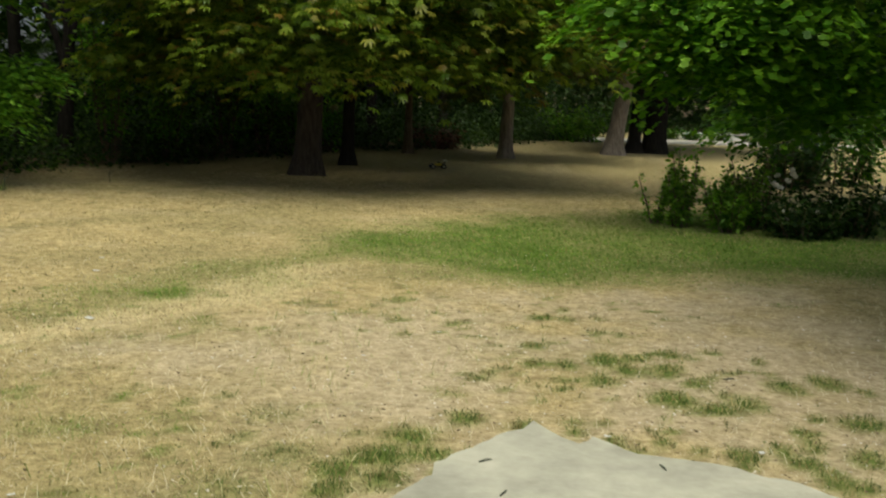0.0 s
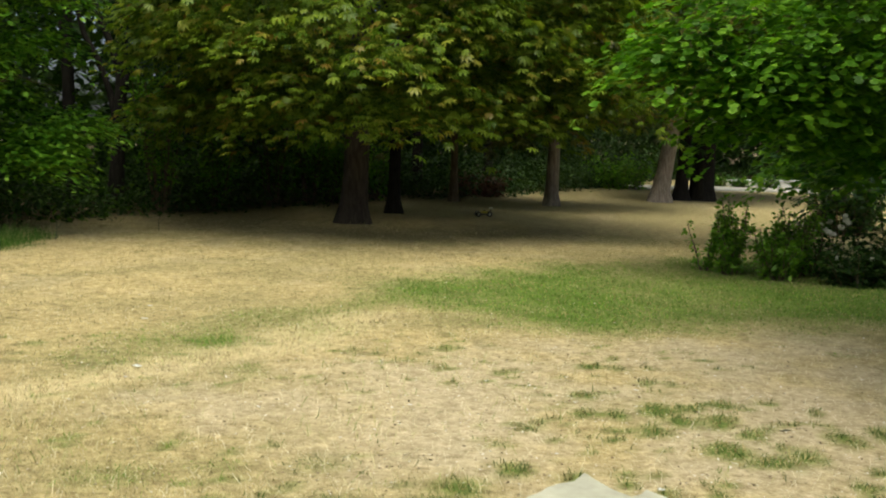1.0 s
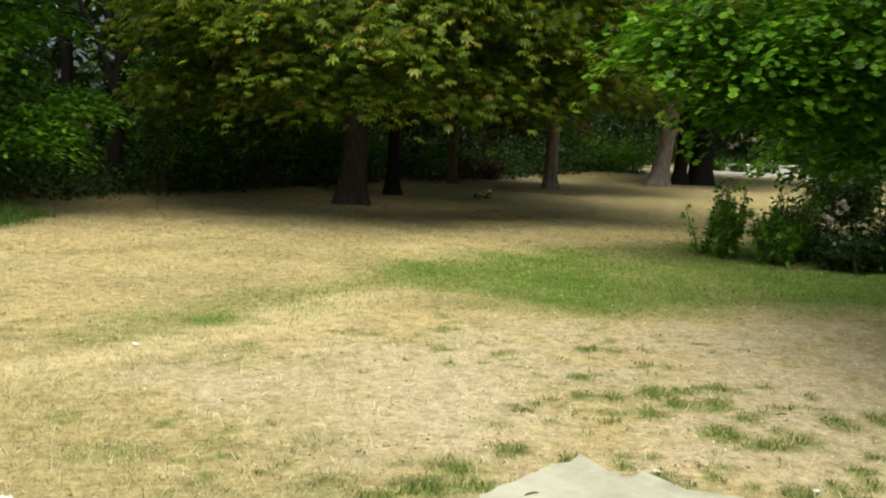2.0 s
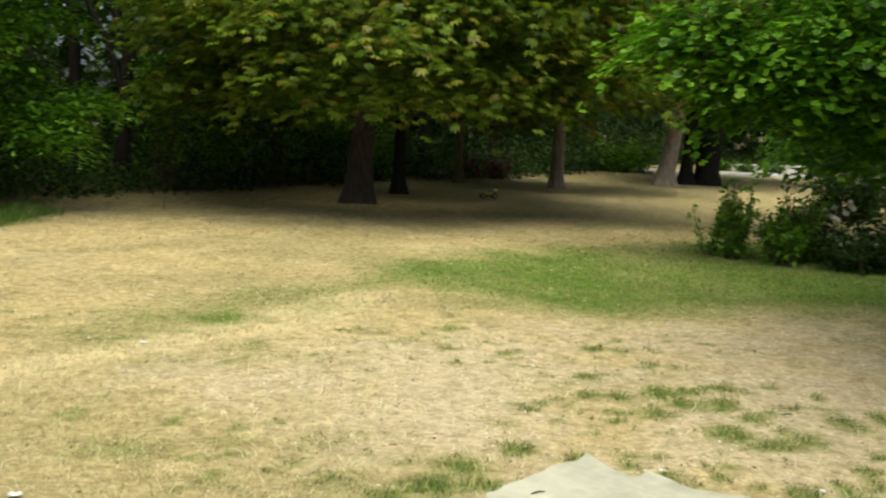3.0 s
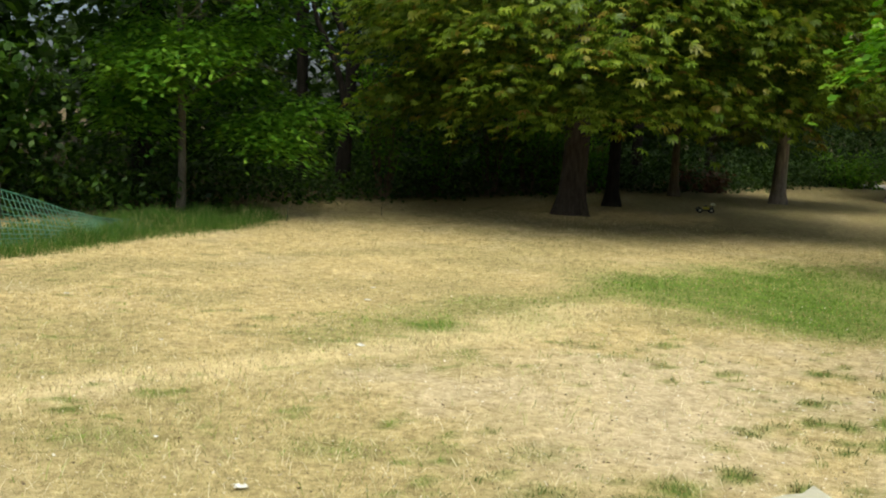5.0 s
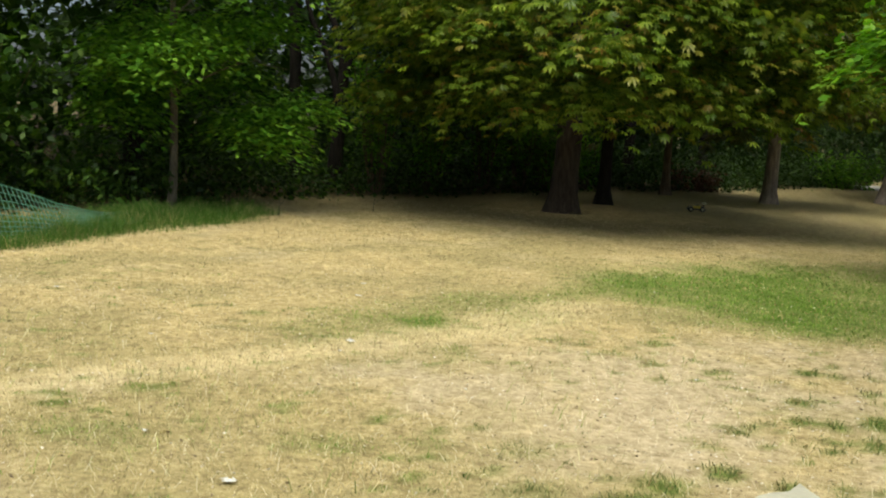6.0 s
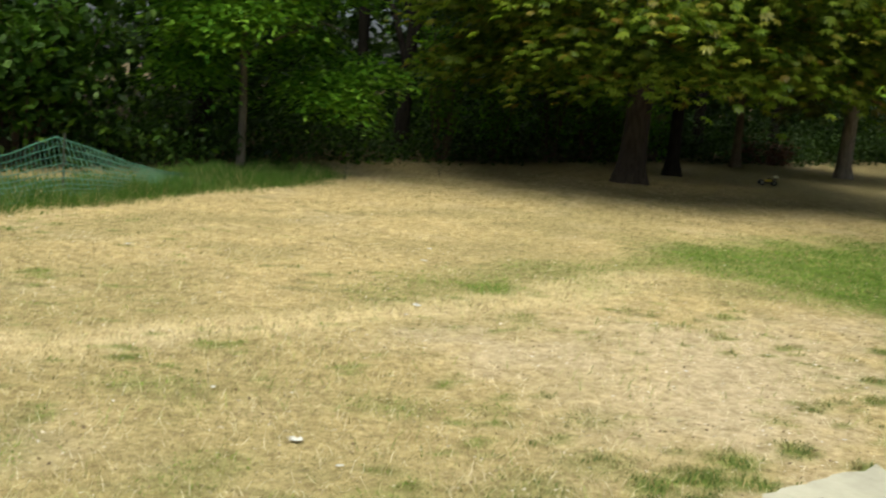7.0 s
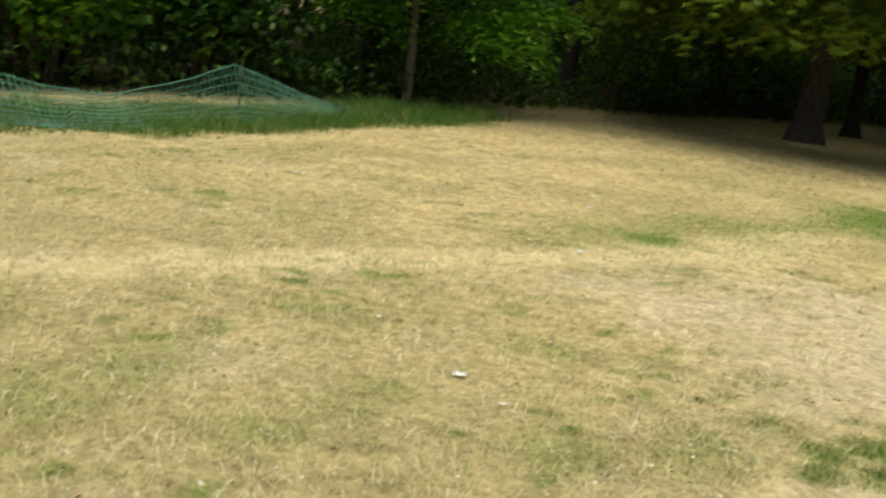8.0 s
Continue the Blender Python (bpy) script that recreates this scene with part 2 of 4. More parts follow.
def bark_material(name, dark, light, scale=6.0):
    m, n, l, p = material(name)
    co, mp = n.new("ShaderNodeTexCoord"), n.new("ShaderNodeMapping")
    mp.inputs["Scale"].default_value = (scale * 2.2, scale * 2.2, scale * 0.45)
    l.new(co.outputs["Object"], mp.inputs[0])
    t = n.new("ShaderNodeTexNoise")
    t.inputs["Scale"].default_value, t.inputs["Detail"].default_value, t.inputs["Roughness"].default_value = 1.6, 6, 0.7
    l.new(mp.outputs[0], t.inputs["Vector"])
    r = ramp(n, [(0.3, dark), (0.68, light)])
    l.new(t.outputs[0], r.inputs[0])
    t2 = noise_tex(n, l, 1.3, 3)
    c = mix(n, l, 0.5, r.outputs[0], t2.outputs[0], "SOFT_LIGHT")
    l.new(c, p.inputs["Base Color"])
    p.inputs["Roughness"].default_value, p.inputs["Specular IOR Level"].default_value = 0.95, 0.12
    bump(n, l, p, t.outputs[0], 0.9, 0.03)
    return m


def attribute_material(name, roughness, through_light=0.0):
    """Takes the base colour from the colour attribute 'tone', mottled."""
    m, n, l, p = material(name)
    a = n.new("ShaderNodeAttribute")
    a.attribute_name = "tone"
    l.new(a.outputs["Color"], p.inputs["Base Color"])
    p.inputs["Roughness"].default_value = roughness
    p.inputs["Specular IOR Level"].default_value = 0.2
    if through_light:
        tr, s = n.new("ShaderNodeBsdfTranslucent"), n.new("ShaderNodeMixShader")
        l.new(a.outputs["Color"], tr.inputs[0])
        s.inputs[0].default_value = through_light
        l.new(p.outputs[0], s.inputs[1])
        l.new(tr.outputs[0], s.inputs[2])
        l.new(s.outputs[0], n["Material Output"].inputs[0])
    return m


def ground_material():
    m, n, l, p = material("ground")

    def attr(k):
        a = n.new("ShaderNodeAttribute")
        a.attribute_name = k
        return a.outputs["Fac"]
    fine, mid, speck = noise_tex(n, l, 26, 6, 0.75), noise_tex(n, l, 5.5, 4), noise_tex(n, l, 120, 2)
    dry = ramp(n, [(0.25, (0.17, 0.135, 0.068)), (0.42, (0.37, 0.30, 0.155)), (0.58, (0.50, 0.415, 0.23)), (0.78, (0.66, 0.56, 0.34))])
    l.new(fine.outputs[0], dry.inputs[0])
    patch = ramp(n, [(0.3, (0.40, 0.36, 0.25)), (0.7, (0.62, 0.56, 0.44))])
    l.new(mid.outputs[0], patch.inputs[0])
    base = mix(n, l, 0.45, dry.outputs[0], patch.outputs[0], "OVERLAY")
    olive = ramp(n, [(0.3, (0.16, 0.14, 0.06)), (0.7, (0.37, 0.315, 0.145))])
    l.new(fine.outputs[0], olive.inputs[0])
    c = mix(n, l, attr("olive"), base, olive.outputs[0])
    straw = ramp(n, [(0.3, (0.46, 0.365, 0.185)), (0.7, (0.66, 0.555, 0.31))])
    l.new(fine.outputs[0], straw.inputs[0])
    c = mix(n, l, attr("straw"), c, straw.outputs[0])
    soil = ramp(n, [(0.25, (0.18, 0.135, 0.075)), (0.44, (0.42, 0.34, 0.205)), (0.58, (0.51, 0.42, 0.27)), (0.75, (0.68, 0.58, 0.4))])
    l.new(fine.outputs[0], soil.inputs[0])
    c = mix(n, l, attr("bare"), c, soil.outputs[0])
    green = ramp(n, [(0.3, (0.06, 0.10, 0.014)), (0.7, (0.16, 0.225, 0.042))])
    l.new(fine.outputs[0], green.inputs[0])
    c = mix(n, l, attr("green"), c, green.outputs[0])
    # dark litter of the wood floor, also the tone of the chestnut's painted shade
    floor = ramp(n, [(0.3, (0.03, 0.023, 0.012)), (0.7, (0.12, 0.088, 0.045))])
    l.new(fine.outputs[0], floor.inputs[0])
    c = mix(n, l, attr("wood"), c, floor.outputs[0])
    clump = noise_tex(n, l, 11, 3, 0.6)
    cl = ramp(n, [(0.3, (0.35, 0.34, 0.31)), (0.5, (0.5, 0.5, 0.5)), (0.72, (0.61, 0.61, 0.61))])
    l.new(clump.outputs[0], cl.inputs[0])
    c = mix(n, l, 0.8, c, cl.outputs[0], "OVERLAY")
    l.new(c, p.inputs["Base Color"])
    p.inputs["Roughness"].default_value = 0.95
    p.inputs["Specular IOR Level"].default_value = 0.1
    b1 = mix(n, l, 0.35, fine.outputs[0], speck.outputs[0])
    bump(n, l, p, b1, 0.9, 0.03)
    return m


M_GROUND = ground_material()
M_GRASS = attribute_material("grass", 0.7, 0.25)
M_BARK_DARK = bark_material("dark bark", (0.022, 0.018, 0.014), (0.075, 0.06, 0.048))
# bark with canopy shade put into its colour, for trunks that look black
M_BARK_SHADED = bark_material("shade-darkened bark", (0.008, 0.007, 0.006), (0.028, 0.024, 0.019))
M_BARK_OLIVE = bark_material("olive-grey bark", (0.06, 0.052, 0.036), (0.17, 0.15, 0.11), 9)
M_BARK_PALE = bark_material("pale bark", (0.12, 0.095, 0.075), (0.34, 0.285, 0.235))
M_BARK_BROWN = bark_material("brown bark", (0.07, 0.05, 0.034), (0.2, 0.15, 0.1), 9)
M_CHESTNUT = leaf_material("chestnut leaves", [(0.0, (0.06, 0.11, 0.010)), (0.4, (0.135, 0.20, 0.021)), (0.82, (0.24, 0.315, 0.04)), (0.95, (0.27, 0.24, 0.038)), (1.0, (0.22, 0.14, 0.03))], 0.27, 0.42)
M_AUTUMN = leaf_material("browning chestnut leaves", [(0.0, (0.04, 0.055, 0.007)), (0.5, (0.08, 0.095, 0.012)), (0.85, (0.13, 0.12, 0.019)), (1.0, (0.13, 0.075, 0.016))], 0.4, 0.38)
M_MAPLE = leaf_material("maple leaves", [(0.0, (0.05, 0.13, 0.007)), (0.5, (0.11, 0.25, 0.014)), (1.0, (0.24, 0.42, 0.035))], 0.4, 0.5)
M_YOUNG = leaf_material("young tree leaves", [(0.0, (0.05, 0.14, 0.010)), (0.5, (0.13, 0.29, 0.02)), (1.0, (0.27, 0.46, 0.05))], 0.5, 0.4)
# leaf colour lowered almost to black, so the wood's shade is in the paint
M_SHADED_LEAVES = leaf_material("shade-darkened leaves", [(0.0, (0.012, 0.030, 0.004)), (0.6, (0.024, 0.054, 0.006)), (1.0, (0.05, 0.09, 0.011))], 0.6, 0.25)
M_UNDER = leaf_material("undergrowth leaves", [(0.0, (0.014, 0.035, 0.004)), (0.6, (0.034, 0.075, 0.008)), (1.0, (0.10, 0.175, 0.018))], 0.5, 0.35)
M_SHRUB = leaf_material("shrub leaves", [(0.0, (0.024, 0.062, 0.006)), (0.5, (0.05, 0.115, 0.011)), (1.0, (0.10, 0.19, 0.022))], 0.55, 0.3)
M_RUSSET = leaf_material("russet leaves", [(0.0, (0.06, 0.025, 0.018)), (1.0, (0.14, 0.065, 0.04))], 0.6, 0.2)
M_CONCRETE = simple("worn concrete", (0.36, 0.345, 0.265), 0.9, 0.25, 2.2, relief=0.006)
M_NET = simple("green plastic net", (0.07, 0.19, 0.12), 0.4, 0.3, 4.0)
M_STAKE = simple("weathered stake", (0.07, 0.075, 0.05), 0.8, 0.3, 15, relief=0.003)
M_PAPER = simple("scrap paper", (0.6, 0.59, 0.54), 0.7, 0.06, 30)
M_TYRE = simple("black rubber", (0.02, 0.02, 0.021), 0.75, 0.3, 60, relief=0.002)
M_BLACK = simple("black plastic", (0.025, 0.026, 0.028), 0.4, 0.3, 40)
M_YELLOW = simple("yellow painted shell", (0.6, 0.46, 0.05), 0.3, 0.15, 30)
M_CREAM = simple("cream plastic", (0.8, 0.76, 0.52), 0.35, 0.12, 30)
M_PALE = simple("pale render wall", (0.6, 0.6, 0.57), 0.8, 0.1, 1.5)
M_GRAVEL = simple("pale gravel", (0.36, 0.34, 0.28), 0.95, 0.3, 6, relief=0.01)

# ---------------------------------------------------------------- ground
def spaced(lo, hi, fine_lo, fine_hi, d, growth=1.22):
    mid = list(np.arange(fine_lo, fine_hi + d / 2, d))
    out, s = [], d
    v = fine_hi
    while v < hi:
        s = min(s * growth, 40)
        v += s
        out.append(v)
    pre, s, v = [], d, fine_lo
    while v > lo:
        s = min(s * growth, 40)
        v -= s
        pre.append(v)
    return np.array(pre[::-1] + mid + out)


def build_ground():
    xs, ys = spaced(-700, 700, -9, 6, 0.08), spaced(-700, 900, 2.0, 14, 0.08)
    x, y = np.meshgrid(xs, ys, indexing="ij")
    x, y = x.ravel(), y.ravel()
    v = np.stack([x, y, land(x, y)], 1)
    i, j = np.meshgrid(np.arange(len(xs) - 1), np.arange(len(ys) - 1), indexing="ij")
    a = i * len(ys) + j
    f = np.stack([a, a + len(ys), a + len(ys) + 1, a + 1], -1).reshape(-1, 4)
    me = mesh_data("ground", v, f, M_GROUND, True)
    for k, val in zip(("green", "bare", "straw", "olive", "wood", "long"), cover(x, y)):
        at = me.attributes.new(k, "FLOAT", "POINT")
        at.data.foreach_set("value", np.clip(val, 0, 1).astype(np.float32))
    return tagged(new("ground", me), "dry summer park lawn with green and bare patches", "lawn", kind="structure")


ground = build_ground()


def build_slab():
    pts, n = [], len(SLAB)
    for k in range(n):
        a, b = np.array(SLAB[k]), np.array(SLAB[(k + 1) % n])
        m = max(1, int(np.linalg.norm(b - a) / 0.06)) if max(a[1], b[1]) > 2.9 else 1
        for q in range(m):
            p = a + (b - a) * q / m
            if p[1] > 2.9:
                p = p + (np.array([value_noise(p[0], p[1], 0.12, 61), value_noise(p[0], p[1], 0.12, 62)]) - 0.5) * 0.09
            pts.append(p)
    bm = bmesh.new()
    top = [bm.verts.new((p[0], p[1], float(-0.0287 * p[0] + 0.0038 * p[1]) + 0.022)) for p in pts]
    face = bm.faces.new(top)
    ext = bmesh.ops.extrude_face_region(bm, geom=[face])
    for q in ext["geom"]:
        if isinstance(q, bmesh.types.BMVert):
            q.co.z -= 0.12
    bmesh.ops.recalc_face_normals(bm, faces=bm.faces)
    ob = new("pavement", bm_mesh("pavement", bm, M_CONCRETE))
    return tagged(ob, "worn pale concrete path end with crumbled edge", "pavement", kind="structure")


build_slab()


# ---------------------------------------------------------------- grass
def blades(name, x, y, length, width, lean, tone, label, category="grass"):
    """One object of many grass blades: a bent blade of two faces at each place."""
    n = len(x)
    z = land(x, y)
    az, side = rng.uniform(0, 2 * np.pi, n), rng.uniform(0, 2 * np.pi, n)
    dx, dy = np.cos(az), np.sin(az)
    wx, wy = np.cos(side) * width / 2, np.sin(side) * width / 2
    h1, h2 = length * 0.55 * np.cos(lean * 0.6), length * np.cos(lean)
    o1, o2 = length * 0.55 * np.sin(lean * 0.6), length * np.sin(lean)
    z = z - 0.004
    v = np.stack([np.stack([x - wx, y - wy, z], 1), np.stack([x + wx, y + wy, z], 1),
                  np.stack([x + dx * o1 + wx * .8, y + dy * o1 + wy * .8, z + h1], 1), np.stack([x + dx * o1 - wx * .8, y + dy * o1 - wy * .8, z + h1], 1),
                  np.stack([x + dx * o2, y + dy * o2, z + h2 + 0.003], 1)], 1).reshape(-1, 3)
    b = np.arange(n)[:, None] * 5
    me = mesh_data(name, v, [b + np.array([[0, 1, 2, 3]]), b + np.array([[3, 2, 4]])], M_GRASS)
    at = me.attributes.new("tone", "FLOAT_COLOR", "POINT")
    rgba = np.concatenate([np.repeat(tone, 5, axis=0), np.ones((n * 5, 1))], 1).astype(np.float32)
    at.data.foreach_set("color", rgba.ravel())
    return tagged(new(name, me), label, category, kind="stuff")


def wedge(n, near, far, power=0.6):
    """Places spread over the part of the lawn that the walk sees."""
    az = np.radians(rng.uniform(-55, 26, n))
    r = near + (far - near) * rng.uniform(0, 1, n) ** (1 / power)
    return np.sin(az) * r, np.cos(az) * r


def tint(lo, hi, n):
    k = rng.uniform(0, 1, (n, 1))
    return np.array(lo) * (1 - k) + np.array(hi) * k


def build_grass():
    x, y = wedge(330000, 2.7, 17, 0.75)
    green, bare, straw, olive, floor, long = cover(x, y)
    n = len(x)
    pick = rng.uniform(0, 1, n)
    off_slab = poly_distance(SLAB, x, y) > 0.01
    r = np.hypot(x, y)
    wide = 0.0016 + 0.0003 * r
    g = off_slab & (pick < green * 0.85)
    dry = off_slab & ~g & (rng.uniform(0, 1, n) < (1 - bare) ** 2.2 * (1 - 0.8 * floor) * (0.55 + 0.3 * straw + 0.3 * cloud(x, y, 0.35, 77)))
    c = tint((0.075, 0.15, 0.014), (0.23, 0.34, 0.055), n)
    faded = rng.uniform(0, 1, (n, 1)) < 0.12 + 0.2 * (y < 7.9)[:, None]
    c = np.where(faded, tint((0.3, 0.25, 0.1), (0.45, 0.36, 0.17), n), c)
    tuft = ((y < 7.6) & (x > -1.3))[:, None]
    c = np.where(tuft & ~faded, tint((0.055, 0.09, 0.018), (0.17, 0.215, 0.055), n), c)
    c *= (0.55 + 0.9 * cloud(x, y, 0.3, 79))[:, None]
    ln = rng.uniform(0.015, 0.042, n) * (0.6 + 0.6 * green) * (1 + 0.5 * tuft[:, 0])
    blades("green_grass", x[g], y[g], ln[g], wide[g] * 1.5, rng.uniform(0.4, 1.35, g.sum()), c[g], "patches of short green grass in the dry lawn")
    c = tint((0.32, 0.255, 0.125), (0.66, 0.555, 0.32), n)
    tired = rng.uniform(0, 1, n) < (0.08 + 0.8 * olive) * (1 - 0.8 * straw)
    c[tired] = tint((0.17, 0.15, 0.058), (0.38, 0.325, 0.14), n)[tired]
    c *= (0.62 + 0.75 * cloud(x, y, 0.22, 71))[:, None]
    ln = rng.uniform(0.012, 0.038, n) * (1 + 0.6 * straw) * (0.6 + 0.9 * value_noise(x, y, 0.11, 73))
    blades("dry_grass", x[dry], y[dry], ln[dry], wide[dry], rng.uniform(0.5, 1.45, dry.sum()), c[dry], "short sun-bleached dry lawn grass")
    # long grass along the net fence and round the young tree
    x, y = rng.uniform(-9.2, -5.4, 210000), rng.uniform(3.5, 13.6, 210000)
    k = rng.uniform(0, 1, len(x)) < cover(x, y)[5] ** 1.5
    x, y = x[k], y[k]
    n = len(x)
    c = tint((0.035, 0.09, 0.010), (0.11, 0.20, 0.028), n)
    seed = rng.uniform(0, 1, n) < 0.04 + 0.1 * step(0.45, 0.75, cloud(x, y, 0.6, 43))
    c[seed] = tint((0.3, 0.26, 0.1), (0.5, 0.42, 0.2), n)[seed]
    blades("long_grass", x, y, rng.uniform(0.05, 0.24, n) * (0.1 + 1.5 * cloud(x, y, 0.35, 75) ** 1.4), np.full(n, 0.0045), rng.uniform(0.15, 1.2, n), c, "long green grass growing along the net fence")
    # leaf crumbs and chips of soil
    x, y = wedge(17000, 2.9, 11, 0.7)
    edge = poly_distance(SLAB, x, y)
    k = rng.uniform(0, 1, len(x)) < np.where(edge > -0.1, 0.25 + 0.75 * cover(x, y)[1], 0.12)
    x, y = x[k], y[k]
    n = len(x)
    c = tint((0.10, 0.07, 0.04), (0.30, 0.23, 0.14), n)
    pale = rng.uniform(0, 1, n) < 0.5
    c[pale] = tint((0.5, 0.42, 0.28), (0.78, 0.72, 0.6), n)[pale]
    blades("leaf_crumbs", x, y, rng.uniform(0.008, 0.028, n), rng.uniform(0.006, 0.02, n), rng.uniform(1.1, 1.5, n), c, "dry leaf crumbs and chips scattered on the bare soil", "debris")
    # thin stalks standing over the worn lawn
    x, y = wedge(5200, 2.6, 7.5, 0.9)
    k = (poly_distance(SLAB, x, y) > 0.05) & (rng.uniform(0, 1, len(x)) < step(0.35, 0.7, cloud(x, y, 0.8, 83)) * step(-1.6, 1.2, -x) + 0.04)
    x, y = x[k], y[k]
    n = len(x)
    c = tint((0.42, 0.38, 0.15), (0.75, 0.68, 0.40), n)
    fresh = rng.uniform(0, 1, n) < 0.3
    c[fresh] = tint((0.2, 0.26, 0.06), (0.42, 0.46, 0.15), n)[fresh]
    blades("grass_stalks", x, y, rng.uniform(0.05, 0.13, n), rng.uniform(0.0022, 0.0042, n), rng.uniform(0.3, 1.35, n), c, "thin pale grass stalks standing over the worn lawn")
    # straw lying about
    x, y = wedge(6500, 2.7, 9, 0.9)
    k = (poly_distance(SLAB, x, y) > 0.03) & (cover(x, y)[0] < 0.5)
    x, y = x[k], y[k]
    n = len(x)
    blades("loose_straw", x, y, rng.uniform(0.04, 0.11, n), np.full(n, 0.0027), rng.uniform(0.8, 1.5, n), tint((0.58, 0.49, 0.29), (0.85, 0.77, 0.55), n), "loose bleached straw lying on the lawn", "straw")


build_grass()


# ---------------------------------------------------------------- leaves and trees
def leaf_shape(kind):
    """Corners and faces of one leaf, its stalk at the origin, along +x, drooping to -z."""
    if kind == "palmate":
        vs, quads = [(0, 0, 0)], []
        for a, s in ((-92, .6), (-52, .85), (-17, 1.0), (19, .97), (54, .84), (94, .55)):
            ca, sa = math.cos(radians(a)), math.sin(radians(a))
            k = len(vs)
            for u, w, dz in ((0.6, 0.15, -0.1), (0.96, 0, -0.38), (0.6, -0.15, -0.1)):
                vs.append((s * (u * ca - w * sa), s * (u * sa + w * ca), s * dz))
            quads.append((0, k + 2, k + 1, k))
        return np.array(vs, float), np.array(quads)
    if kind == "lobed":
        vs = [(0, 0, 0), (0.2, 0.5, 0.02), (0.45, 0.22, 0.0), (0.78, 0.42, -0.08), (1.05, 0.0, -0.18), (0.78, -0.42, -0.08), (0.45, -0.22, 0.0), (0.2, -0.5, 0.02)]
        return np.array(vs, float), np.array([(0, 7, 6, 2), (0, 6, 2, 1), (6, 5, 4, 2), (2, 6, 4, 3)])[[0, 2, 3, 1]]
    if kind == "spray":
        vs, quads = [(0, 0, 0)], []
        for k, (x0, y0, a, s) in enumerate(((0.1, 0, 50, .5), (0.1, 0, -50, .5), (0.4, 0, 42, .5), (0.4, 0, -42, .5), (0.6, 0, 0, .5))):
            ca, sa = math.cos(radians(a)), math.sin(radians(a))
            b = len(vs)
            for u, w, dz in ((0.5, 0.22, 0.0), (1.0, 0, -0.12), (0.5, -0.22, 0.0)):
                vs.append((x0 + s * (u * ca - w * sa), y0 + s * (u * sa + w * ca), s * dz - 0.08 * x0))
            quads.append((0, b + 2, b + 1, b))
        return np.array(vs, float), np.array(quads)
    return np.array([(0, 0, 0), (0.45, 0.27, 0.03), (1, 0, -0.12), (0.45, -0.27, 0.03)], float), np.array([(0, 3, 2, 1)])


def foliage(places, heading, tilt, size, kind, turn=0.6):
    """Corners and faces of leaves: heading the way each points (radians), tilt how far it droops, size its length."""
    base, quads = leaf_shape(kind)
    n = len(places)
    roll = rng.normal(0, turn, n)
    ch, sh, ct, st, cr, sr = np.cos(heading), np.sin(heading), np.cos(tilt), np.sin(tilt), np.cos(roll), np.sin(roll)
    ax = np.stack([ch * ct, sh * ct, -st], 1)
    lat = np.stack([-sh, ch, np.zeros(n)], 1)
    up = np.cross(ax, lat)
    ay = lat * cr[:, None] + up * sr[:, None]
    az = np.cross(ax, ay)
    v = places[:, None, :] + size[:, None, None] * (base[None, :, 0:1] * ax[:, None] + base[None, :, 1:2] * ay[:, None] + base[None, :, 2:3] * az[:, None])
    f = (np.arange(n)[:, None, None] * len(base) + quads[None]).reshape(-1, quads.shape[1])
    return v.reshape(-1, 3), f


def crown_places(n_clusters, per, centre, radii, lower=-1.0, spread=0.35, shell=0.45, flat=0.4):
    """Leaf places in clusters spread through an uneven rounded crown, thicker towards its outside."""
    d = rng.normal(size=(n_clusters * 8, 3))
    d /= np.linalg.norm(d, axis=1)[:, None]
    d = d[(d[:, 2] > lower) & (rng.uniform(0, 1, len(d)) < np.where(d[:, 2] < 0.1, 1.0, 0.3))][:n_clusters]
    hr = np.hypot(d[:, 0], d[:, 1])
    skirt = np.where(d[:, 2] < 0, hr ** -0.55, 1.0)
    d[:, :2] *= skirt[:, None]
    az = np.arctan2(d[:, 1], d[:, 0])
    lump = 1 + 0.16 * np.sin(az * 3 + 1.3) + 0.12 * np.sin(az * 5 + d[:, 2] * 6) + rng.normal(0, 0.05, len(d))
    rad = (shell + (1 - shell) * rng.uniform(0, 1, len(d)) ** 0.6) * lump
    c = np.asarray(centre) + d * rad[:, None] * np.asarray(radii)
    p = np.repeat(c, per, axis=0) + rng.normal(size=(len(c) * per, 3)) * np.array([spread, spread, spread * flat])
    out = np.repeat(np.arctan2(c[:, 1] - centre[1], c[:, 0] - centre[0]), per)
    return p, out


def bough_leaves(centres, outward, per, radius, droop=0.45, thick=0.07):
    """Leaves on flat drooping boughs: for each bough a round, uneven spread of leaves that hangs at its rim."""
    m = len(centres)
    rad = np.repeat(radius * rng.uniform(0.6, 1.25, m), per)
    a, q = rng.uniform(0, 2 * np.pi, m * per), rng.uniform(0, 1, m * per) ** 0.55
    q *= 1 + 0.25 * np.sin(3 * a + np.repeat(rng.uniform(0, 6, m), per))
    way = np.repeat(outward, per)
    ox, oy = np.cos(a) * q * rad, np.sin(a) * q * rad
    run = ox * np.cos(way) + oy * np.sin(way)
    p = np.repeat(centres, per, axis=0) + np.stack([ox, oy, -droop * q * q * rad - 0.3 * run + rng.normal(0, thick, m * per)], 1)
    heading = np.arctan2(np.sin(a) * q + 0.7 * np.sin(way), np.cos(a) * q + 0.7 * np.cos(way)) + rng.normal(0, 0.45, m * per)
    return p, heading, 0.02 + 0.3 * q + rng.normal(0, 0.2, m * per)


